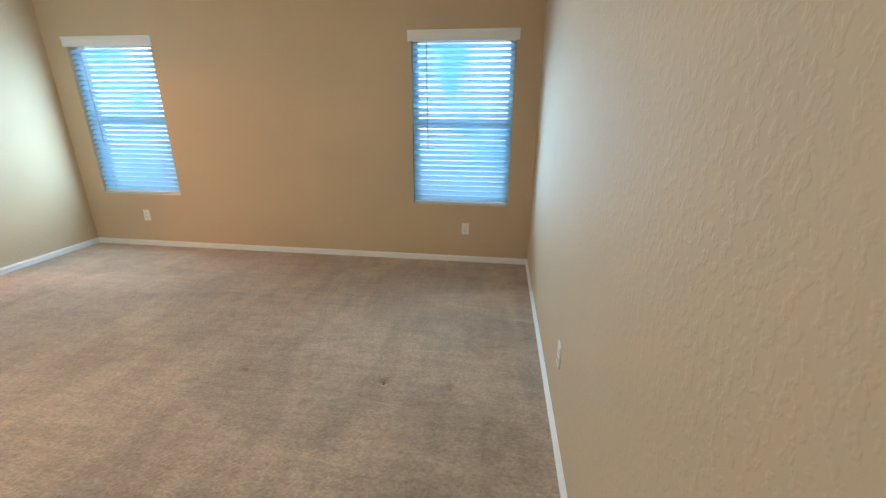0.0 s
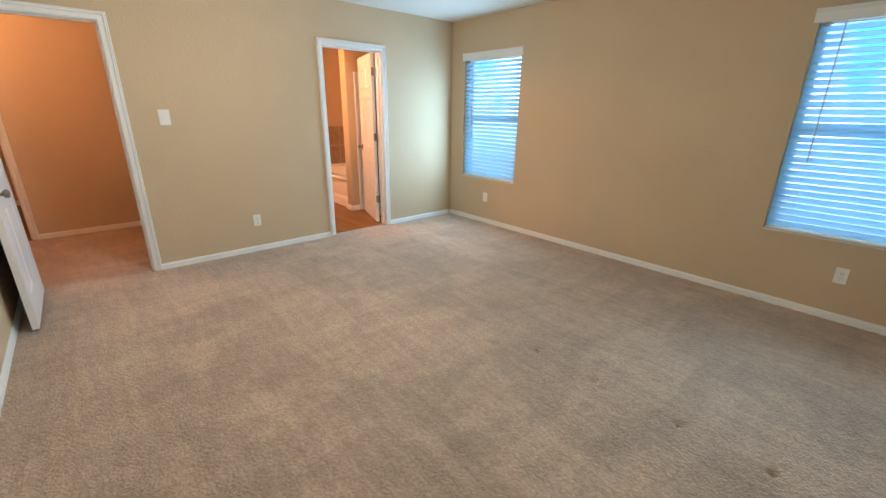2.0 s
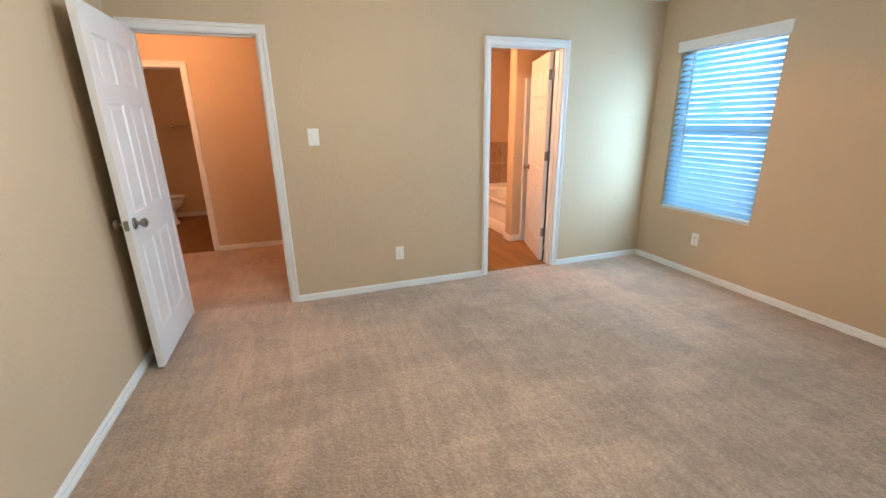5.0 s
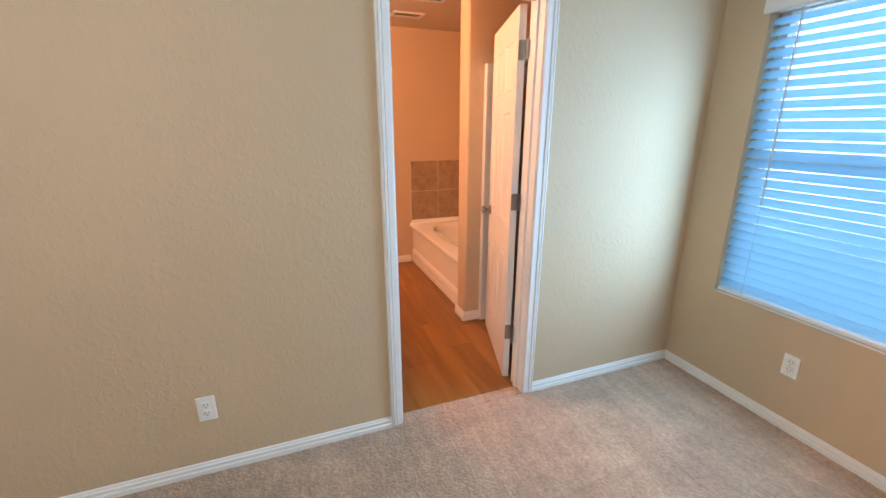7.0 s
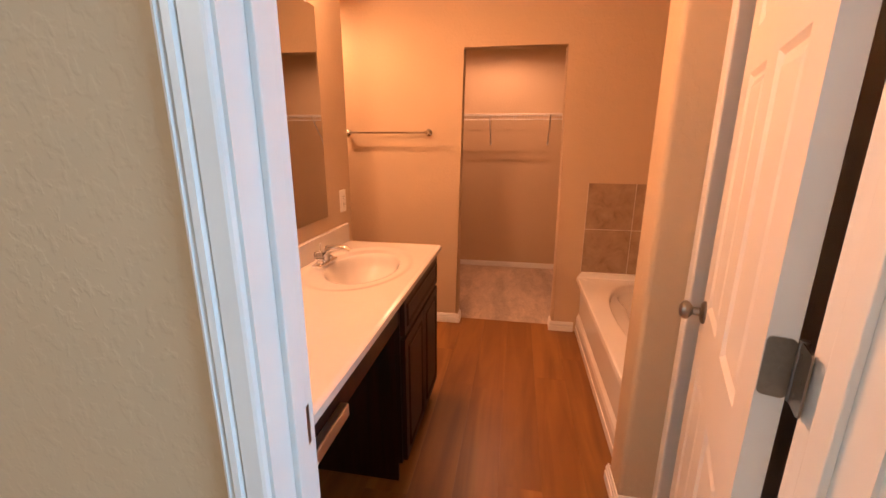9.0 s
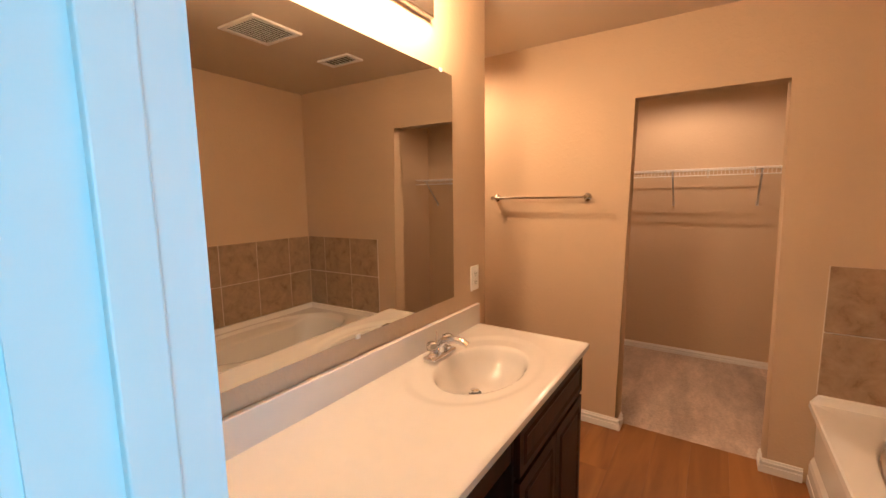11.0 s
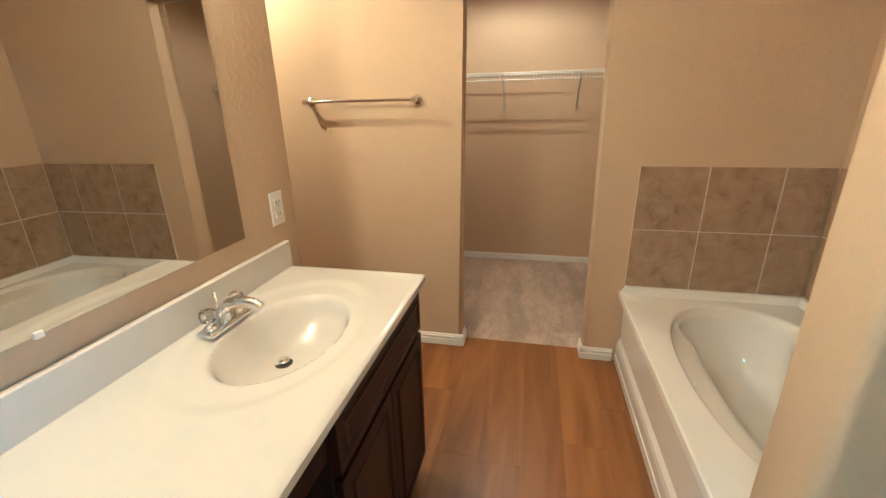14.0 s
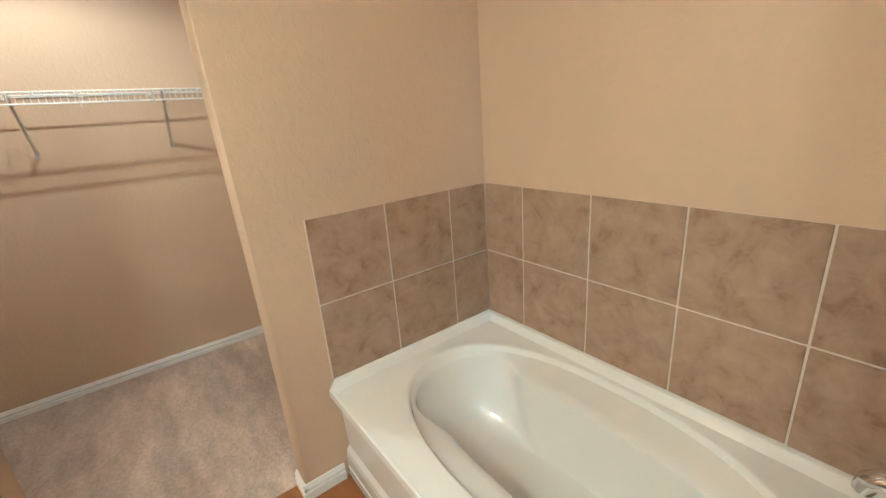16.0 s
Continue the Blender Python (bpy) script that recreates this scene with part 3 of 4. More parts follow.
# doors
for (y0, y1, top), x, out in ((DOOR_A, XW, 1), (DOOR_B, XW, 1), (DOOR_B, XB, -1), (DOOR_A, XB, -1), (DOOR_H, XH, 1)):
    casing(y0 - 0.006, y1 + 0.006, top + 0.006, x, out) if not (out == -1 and y0 > 3) else None
jamb(*DOOR_A, XB, XW, XW - 0.055)
jamb(*DOOR_B, XB, XW, XB + 0.055)
jamb(*DOOR_H, XH - 0.12, XH, XH - 0.06)
door("door_1", 0.740, 2.000, pose(XW + 0.012, DOOR_A[0] - 0.022, 0.012, 0, 0, 0.0), 0.885, 0.0, "white six-panel door standing open against the wall")
door("door_2", 0.696, 2.008, pose(XB - 0.033, DOOR_B[1] + 0.001, 0.012, 0, 0, 162.3), 0.905, 0.0, "white six-panel bathroom door standing open with nickel hinges")
bm = boxed(XB + 0.014, XB + 0.045, DOOR_B[0] - 0.001, DOOR_B[0] + 0.0015, 0.90, 0.97, bevel=0.0006)
solid("strike_plate", bm, NICKEL, "worn nickel strike plate in the bathroom door jamb", "strike plate", kind="")

# windows, blinds and what shows beyond them
SLAT_PITCH = 0.0472


def window(name, x0, x1):
    w = thing(name, pose((x0 + x1) / 2, YN + 0.10, WZ0), "white vinyl single-hung window behind closed blinds", "window", kind="structure")
    half, h = (x1 - x0) / 2, WZ1 - WZ0
    bm = boxed(-half, -half + 0.045, -0.02, 0.045, 0, h, bevel=0.003)
    box(bm, half - 0.045, half, -0.02, 0.045, 0, h, bevel=0.003)
    box(bm, -half + 0.045, half - 0.045, -0.02, 0.045, 0, 0.05, bevel=0.003)
    box(bm, -half + 0.045, half - 0.045, -0.02, 0.045, h - 0.05, h, bevel=0.003)
    part("window_frame", bm, PLASTIC, w)
    part("meeting_rail", boxed(-half + 0.045, half - 0.045, -0.015, 0.03, h * 0.48, h * 0.48 + 0.045, bevel=0.003), PLASTIC, w)
    for z0, z1 in ((0.05, h * 0.48), (h * 0.48 + 0.045, h - 0.05)):
        pane = part("pane", boxed(-half + 0.045, half - 0.045, 0.012, 0.016, z0, z1), GLASS, w)
        pane.visible_shadow = False
    part("window_sill", boxed(-half, half, -0.099, -0.021, 0.0, 0.008, bevel=0.002), TRIM, w)
    return w


def slat_mesh(length):
    bm = bmesh.new()
    rows = []
    for k in range(5):
        u = (k / 4 - 0.5) * 0.050
        c = 0.0060 * (1 - (2 * k / 4 - 1) ** 2)
        rows.append([bm.verts.new((s * length / 2, u, c + dz)) for s in (-1, 1) for dz in (0.0, 0.0026)])
    for a, b in zip(rows, rows[1:]):
        bm.faces.new((a[0], a[2], b[2], b[0]))
        bm.faces.new((a[1], b[1], b[3], a[3]))
        bm.faces.new((a[0], b[0], b[1], a[1]))
        bm.faces.new((a[2], a[3], b[3], b[2]))
    bm.faces.new((rows[0][0], rows[0][1], rows[0][3], rows[0][2]))
    bm.faces.new((rows[-1][0], rows[-1][2], rows[-1][3], rows[-1][1]))
    return finish("slat", bm, SLAT, True)


def window_blind(x0, x1):
    w, h = x1 - x0, WZ1 - WZ0
    b = thing("window_blind", pose((x0 + x1) / 2, YN + 0.036, WZ0), "closed white two-inch faux-wood window blind with a valance", "window blind", "bedroom window blinds")
    val = bmesh.new()
    prof = ((-0.036, h - 0.05), (-0.046, h - 0.05), (-0.050, h - 0.045), (-0.050, h + 0.012), (-0.056, h + 0.022), (-0.060, h + 0.036), (-0.036, h + 0.036))
    ends = [[val.verts.new((s * (w / 2 + 0.026), y, z)) for y, z in prof] for s in (-1, 1)]
    n = len(prof)
    for j in range(n):
        val.faces.new((ends[0][j], ends[0][(j + 1) % n], ends[1][(j + 1) % n], ends[1][j]))
    val.faces.new(ends[0])
    val.faces.new(ends[1][::-1])
    part("valance", val, BLIND, b)
    part("head_rail", boxed(-w / 2 + 0.006, w / 2 - 0.006, -0.022, 0.026, h - 0.045, h - 0.002, bevel=0.002), BLIND, b)
    mesh = slat_mesh(w - 0.016)
    count = int((h - 0.075) / SLAT_PITCH)
    for k in range(count):
        z = 0.058 + k * SLAT_PITCH
        part("slat", mesh, SLAT, b, m=pose(0, 0, z, 48 + random.uniform(-1.5, 1.5), random.uniform(-0.15, 0.15), 0))
    part("bottom_rail", boxed(-w / 2 + 0.008, w / 2 - 0.008, -0.026, 0.026, 0.012, 0.030, bevel=0.003), BLIND, b)
    for x in (-w / 2 + 0.14, w / 2 - 0.14):
        cord = tube(bmesh.new(), [(x, -0.024, 0.03), (x, -0.022, h - 0.045)], 0.0011, 6)
        tube(cord, [(x, 0.024, 0.03), (x, 0.022, h - 0.045)], 0.0011, 6)
        part("ladder_cord", cord, CORD, b)
    part("tilt_wand", tube(bmesh.new(), [(-w / 2 + 0.135, -0.030, h - 0.05), (-w / 2 + 0.137, -0.034, h - 0.3), (-w / 2 + 0.145, -0.036, 0.52)], 0.0042, 8), CORD, b, "clear grey tilt wand")
    return b


for k, (x0, x1) in enumerate(WINDOWS):
    window("window_%d" % (k + 1), x0, x1)
    window_blind(x0, x1)
solid("backdrop", boxed(-6.5, 4.5, 7.6, 7.65, -0.5, 5.0), OUTDOORS, "bright hazy sky and garden beyond the blinds", "backdrop")
solid("ground", boxed(-60, 60, YN + 0.15, 120, -0.4, -0.3), material("garden_ground", (0.22, 0.20, 0.15), 0.9, grain=0.3, stain=0.2), "dry garden ground outside the windows", "ground")

# bedroom plates
OUT = "white duplex outlet plate on the tan wall"
wall_plate("wall_outlet", 0.072, 0.116, pose(XW, 2.81, 0.32, 0, 0, 90), OUT, "outlet", "o")
wall_plate("light_switch", 0.081, 0.126, pose(XW, 2.183, 1.322, 0, 0, 90), "white rocker light switch between the two doorways", "light switch", "r")
wall_plate("wall_outlet", 0.072, 0.116, pose(-2.765, YN, 0.337), OUT, "outlet", "o")
wall_plate("wall_outlet", 0.072, 0.116, pose(0.684, YN, 0.334), OUT, "outlet", "o")
wall_plate("wall_outlet", 0.072, 0.116, pose(XE, 3.302, 0.375, 0, 0, -90), OUT, "outlet", "o")
wall_plate("wall_outlet", 0.072, 0.116, pose(-1.30, YS, 0.317, 0, 0, 180), OUT, "outlet", "o")
wall_plate("wall_outlet", 0.072, 0.116, pose(-5.045, YB, 1.082, 0, 0, 180), "white duplex outlet plate beside the mirror", "outlet", "o")

# ---- bathroom ----


def vanity_cabinet(m, width, depth, height, label):
    """A dark sink cabinet, x from 0 to width, front towards +y: false drawer, two raised-panel doors and a toe kick."""
    v = thing("vanity_cabinet", m, label, "cabinet")
    t_ = 0.018
    bm = boxed(0, t_, 0, depth, 0.0, height, bevel=0.001)
    box(bm, width - t_, width, 0, depth, 0.0, height, bevel=0.001)
    box(bm, t_, width - t_, 0.0, 0.012, 0.09, height)
    box(bm, t_, width - t_, 0.012, depth - 0.02, 0.09, 0.105)
    part("carcass", bm, ESPRESSO, v)
    part("toe_kick", boxed(t_, width - t_, depth - 0.08, depth - 0.065, 0.0, 0.09), ESPRESSO, v)
    bm = boxed(0, 0.04, depth, depth + 0.019, 0.09, height, bevel=0.001)
    box(bm, width - 0.04, width, depth, depth + 0.019, 0.09, height, bevel=0.001)
    box(bm, 0.04, width - 0.04, depth, depth + 0.019, height - 0.03, height)
    box(bm, 0.04, width - 0.04, depth, depth + 0.019, height - 0.20, height - 0.165)
    box(bm, 0.04, width - 0.04, depth, depth + 0.019, 0.09, 0.12)
    part("face_frame", bm, ESPRESSO, v)

    def front(name, x0, x1, z0, z1):
        y0 = depth + 0.0195
        bm = bmesh.new()
        f = bm.faces.new([bm.verts.new(c) for c in ((x0, y0 + 0.019, z0), (x0, y0 + 0.019, z1), (x1, y0 + 0.019, z1), (x1, y0 + 0.019, z0))])
        bm.normal_update()
        g = bmesh.ops.extrude_face_region(bm, geom=[f])
        back = [e for e in g["geom"] if isinstance(e, bmesh.types.BMVert)]
        for p in back:
            p.co.y = y0
        bm.normal_update()
        bm.faces.ensure_lookup_table()
        top = max(bm.faces, key=lambda q: q.calc_center_median().y)
        edge_ = min(0.055, (z1 - z0) * 0.25)
        bmesh.ops.inset_individual(bm, faces=[top], thickness=edge_, depth=0.0)
        bmesh.ops.inset_individual(bm, faces=[top], thickness=0.010, depth=-0.007)
        bmesh.ops.inset_individual(bm, faces=[top], thickness=0.018, depth=0.005)
        return part(name, bm, ESPRESSO, v)
    front("drawer_front", 0.012, width - 0.012, height - 0.172, height - 0.022)
    front("door", 0.012, width / 2 - 0.003, 0.10, height - 0.19)
    front("door", width / 2 + 0.003, width - 0.012, 0.10, height - 0.19)
    return v


vanity_cabinet(pose(-5.050, YB + 0.002, 0), 0.66, 0.468, 0.836, "espresso-stained sink cabinet with two raised-panel doors")

# apron rail and end panel that carry the counter over the open knee space
k = thing("knee_space_apron", pose(-3.98, YB + 0.470, 0.738), "espresso-stained apron under the counter over a knee space", "cabinet")
part("apron", boxed(-0.407, 0.405, 0.0, 0.019, -0.02, 0.098, bevel=0.001), ESPRESSO, k)
part("wall_cleat", boxed(-0.407, 0.405, -0.467, -0.447, 0.02, 0.098), ESPRESSO, k)
part("side_panel", boxed(0.388, 0.406, -0.46, 0.0, -0.74, 0.098), ESPRESSO, k)
# pale metal bar added as the glint of daylight on the glossy apron
k = thing("apron_glint", pose(-3.725, YB + 0.511, 0.735), "long pale bar standing in for daylight glinting off the apron", "drawer pull")
part("bar", boxed(-0.135, 0.135, -0.021, 0.004, -0.018, 0.018, bevel=0.004), ALUMINIUM, k)

# counter with an integral oval basin
CX0, CX1, CY0, CY1, CZ = -5.062, XB - 0.002, YB + 0.022, 3.611, 0.864
SINK = (-4.632, 3.347)


def smooth(a, c_, v):
    v = max(0.0, min(1.0, (v - a) / (c_ - a)))
    return v * v * (3 - 2 * v)


def sink_depth(x, y):
    """How far the cast top dips at a place: a wide shallow ring, then the bowl."""
    r = math.hypot((x - SINK[0]) / 0.228, (y - SINK[1]) / 0.155)
    ring = math.hypot((x - SINK[0]) / 0.325, (y - SINK[1] + 0.015) / 0.225)
    d = 0.0
    if ring < 1:
        d += 0.006 * min(1.0, (1 - ring) * 9)
    if r < 1:
        u = 1 - r
        d += 0.120 * (1 - (1 - min(1.0, u / 0.72)) ** 2.1) * smooth(0.0, 0.16, u)
    return d


def height_sheet(x0, x1, y0, y1, z, step, dip):
    nx, ny = round((x1 - x0) / step), round((y1 - y0) / step)
    bm = bmesh.new()
    grid = [[bm.verts.new((x0 + (x1 - x0) * i / nx, y0 + (y1 - y0) * j / ny, 0)) for i in range(nx + 1)] for j in range(ny + 1)]
    for row in grid:
        for p in row:
            p.co.z = z - dip(p.co.x, p.co.y)
    for j in range(ny):
        for i in range(nx):
            bm.faces.new((grid[j][i], grid[j][i + 1], grid[j + 1][i + 1], grid[j + 1][i]))
    return bm, grid


c = thing("vanity_counter", pose((CX0 + CX1) / 2, (CY0 + CY1) / 2, 0.836), "cream cultured-marble vanity counter with an integral oval basin", "counter")
ox, oy, oz = (CX0 + CX1) / 2, (CY0 + CY1) / 2, 0.836


def counter_dip(x, y):
    edge_ = min(x - (CX0 - ox), (CY1 - oy) - y)
    lip = 0.006 * max(0.0, 1 - edge_ / 0.006) ** 2
    return sink_depth(x + ox, y + oy) + lip


bm, grid = height_sheet(CX0 - ox, CX1 - ox, CY0 - oy, CY1 - oy, CZ - oz, 0.0085, counter_dip)
front = grid[-1]
side = [row[0] for row in grid]
for line in (front, side):
    low = [bm.verts.new((p.co.x, p.co.y, 0.002)) for p in line]
    for a in range(len(line) - 1):
        bm.faces.new((line[a], line[a + 1], low[a + 1], low[a]))
part("top", bm, MARBLE, c, smooth=True)
part("backsplash", boxed(CX0 - ox, CX1 - ox, YB + 0.002 - oy, CY0 + 0.001 - oy, 0.0, 0.124, bevel=0.004, segments=3), MARBLE, c)
# closed disc whose dark colour gives the shade of the drain hole
part("drain_dark_disc", lathe(bmesh.new(), ((0.001, 0.0), (0.024, 0.0), (0.0245, 0.002), (0.0215, 0.0035), (0.0205, 0.0015), (0.001, 0.0012)), pose(-4.655 - ox, 3.305 - oy, CZ - oz - 0.1262), 24), DARK_SLOT, c, "dark disc coloured as the shade inside the open drain", smooth=True)
drain = lathe(bmesh.new(), ((0.001, 0.0), (0.006, 0.0), (0.006, 0.008), (0.0165, 0.010), (0.0165, 0.0135), (0.013, 0.0155), (0.001, 0.016)), pose(-4.655 - ox, 3.305 - oy, CZ - oz - 0.1265), 24)
part("drain_stopper", drain, CHROME, c, "chrome pop-up drain stopper", smooth=True)

# faucet with two clear knobs
f_ = thing("bathroom_faucet", pose(-4.625, 3.172, CZ - 0.001), "chrome centre-set faucet with two clear acrylic knobs", "faucet")
bm = boxed(-0.078, 0.078, -0.026, 0.026, 0.0, 0.017, bevel=0.008, segments=4)
part("base", bm, CHROME, f_, smooth=True)
part("spout", tube(bmesh.new(), [(0, -0.004, 0.012), (0, 0.0, 0.045), (0, 0.022, 0.066), (0, 0.060, 0.076), (0, 0.100, 0.075), (0, 0.120, 0.064)], [0.021, 0.018, 0.0155, 0.014, 0.013, 0.0115], 16), CHROME, f_, smooth=True)
for x in (-0.052, 0.052):
    stem = part("stem", lathe(bmesh.new(), ((0.016, 0.012), (0.015, 0.024), (0.008, 0.028), (0.008, 0.036)), pose(x, 0, 0), 16), CHROME, f_, smooth=True)
    part("knob", lathe(bmesh.new(), ((0.010, 0.036), (0.019, 0.042), (0.021, 0.055), (0.019, 0.068), (0.010, 0.072), (0.001, 0.0725)), pose(x, 0, 0), 8), ACRYLIC_KNOB, stem, "clear faceted acrylic knob")
part("lift_rod", tube(bmesh.new(), [(0, -0.017, 0.015), (0, -0.017, 0.095)], [0.0025, 0.0035], 8), CHROME, f_)

# wall mirror held by clips
MX0, MX1, MZ0, MZ1 = -4.858, -3.60, 1.030, 1.945
mir = thing("wall_mirror", pose(MX0, YB + 0.0005, MZ0, 0, 0, 1.25), "large frameless wall mirror above the vanity counter", "mirror")
part("glass", boxed(0.0, MX1 - MX0, 0.0, 0.006, 0.0, MZ1 - MZ0, bevel=0.0008, segments=1), MIRROR, mir)
for x, z in ((0.083, MZ1 - MZ0), (1.03, MZ1 - MZ0), (0.583, 0.0), (1.042, 0.0)):
    part("clip", boxed(x - 0.008, x + 0.008, 0.0, 0.010, z - 0.006, z + 0.008, bevel=0.002), PLASTIC, mir, "clear plastic mirror clip")

# towel bar on the end wall
tb = thing("towel_bar", pose(XEND, (2.738 + 3.347) / 2, 1.446), "chrome towel bar on the tan end wall", "towel bar")
half = (3.347 - 2.738) / 2
for y in (-half, half):
    part("mount", lathe(bmesh.new(), ((0.026, 0.0), (0.026, 0.006), (0.020, 0.012), (0.012, 0.016), (0.011, 0.045), (0.016, 0.052), (0.016, 0.070), (0.012, 0.076), (0.001, 0.077)), pose(0, y, 0, 0, 90), 20), CHROME, tb, smooth=True)
part("bar", tube(bmesh.new(), [(0.062, -half, 0), (0.062, half, 0)], 0.0085, 12), CHROME, tb, smooth=True)

# light fixtures and vents
vl = thing("vanity_light", pose(-4.35, YB, 2.16), "three-bulb vanity light bar on the wall above the mirror", "wall lamp")
part("back_plate", boxed(-0.36, 0.36, 0.0, 0.03, -0.055, 0.055, bevel=0.006), CHROME, vl)
for x in (-0.25, 0.0, 0.25):
    part("socket", lathe(bmesh.new(), ((0.024, 0.03), (0.024, 0.055), (0.018, 0.06)), pose(x, 0, 0.0, -90), 16), CHROME, vl, smooth=True)


def dome_light(name, x, y, z, label, shaded=False):
    d = thing(name, pose(x, y, z), label, "ceiling lamp")
    part("base", lathe(bmesh.new(), ((0.08, -0.005), (0.08, -0.02), (0.06, -0.03)), segments=28), ALUMINIUM, d, smooth=True)
    part("lamp_holder", lathe(bmesh.new(), ((0.022, -0.03), (0.022, -0.05), (0.016, -0.055)), segments=16), PLASTIC, d, smooth=True)
    if shaded:
        # unseen cylinder, added to cut hot spots near the ceiling
        part("shade", lathe(bmesh.new(), ((0.094, 0.0), (0.094, -0.099), (0.090, -0.099), (0.090, -0.004), (0.001, -0.004)), segments=32), PLASTIC, d, "white cylinder added to keep lamplight off the upper walls", smooth=True)
    return d


dome_light("nook_ceiling_light", -5.46, 2.33, TOPB, "ceiling lamp in the nook with an added light-cutting cylinder", True)
dome_light("closet_ceiling_light", -6.85, 3.76, TOPB, "ceiling lamp in the closet with an added light-cutting cylinder", True)
# holder out of view, added to go with the bedroom fill lamp
dome_light("bedroom_fill_holder", -1.5, 2.55, TOP, "unseen lamp holder added for the bedroom's fill light")
# invented holder for the hall bathroom fill
dome_light("hall_bath_fill_holder", -6.3, 0.9, TOP, "unseen lamp holder added for the hall bathroom's fill light")
dome_light("hall_ceiling_light", -4.45, 0.9, TOP, "plain ceiling lamp holder in the hall")


def vent(name, x, y, w, d, slats, label):
    v = thing(name, pose(x, y, TOPB), label, "vent")
    bm = boxed(-w / 2, w / 2, -d / 2, -d / 2 + 0.025, -0.012, 0.0, bevel=0.003)
    box(bm, -w / 2, w / 2, d / 2 - 0.025, d / 2, -0.012, 0.0, bevel=0.003)
    box(bm, -w / 2, -w / 2 + 0.025, -d / 2 + 0.025, d / 2 - 0.025, -0.012, 0.0, bevel=0.003)
    box(bm, w / 2 - 0.025, w / 2, -d / 2 + 0.025, d / 2 - 0.025, -0.012, 0.0, bevel=0.003)
    part("frame", bm, PLASTIC, v)
    part("backing", boxed(-w / 2 + 0.02, w / 2 - 0.02, -d / 2 + 0.02, d / 2 - 0.02, -0.003, -0.001), DARK_SLOT, v)
    mesh = finish("slat", boxed(-w / 2 + 0.022, w / 2 - 0.022, -0.008, 0.008, -0.001, 0.001), PLASTIC)
    for j in range(slats):
        part("slat", mesh, PLASTIC, v, m=pose(0, -d / 2 + 0.025 + (d - 0.05) * (j + 0.5) / slats, -0.008, 35))
    return v


vent("ceiling_vent", -5.5, 4.33, 0.15, 0.28, 7, "small white louvred air vent in the bathroom ceiling")
vent("exhaust_fan_grille", -4.9, 4.33, 0.31, 0.31, 11, "square white exhaust fan grille in the bathroom ceiling")

# bathtub
TX0, TX1, TY0, TY1, TZ = XEND + 0.003, -4.559, 4.453, YTUB - 0.003, 0.437
TCX, TCY, TA, TB = -5.265, 4.905, 0.625, 0.345


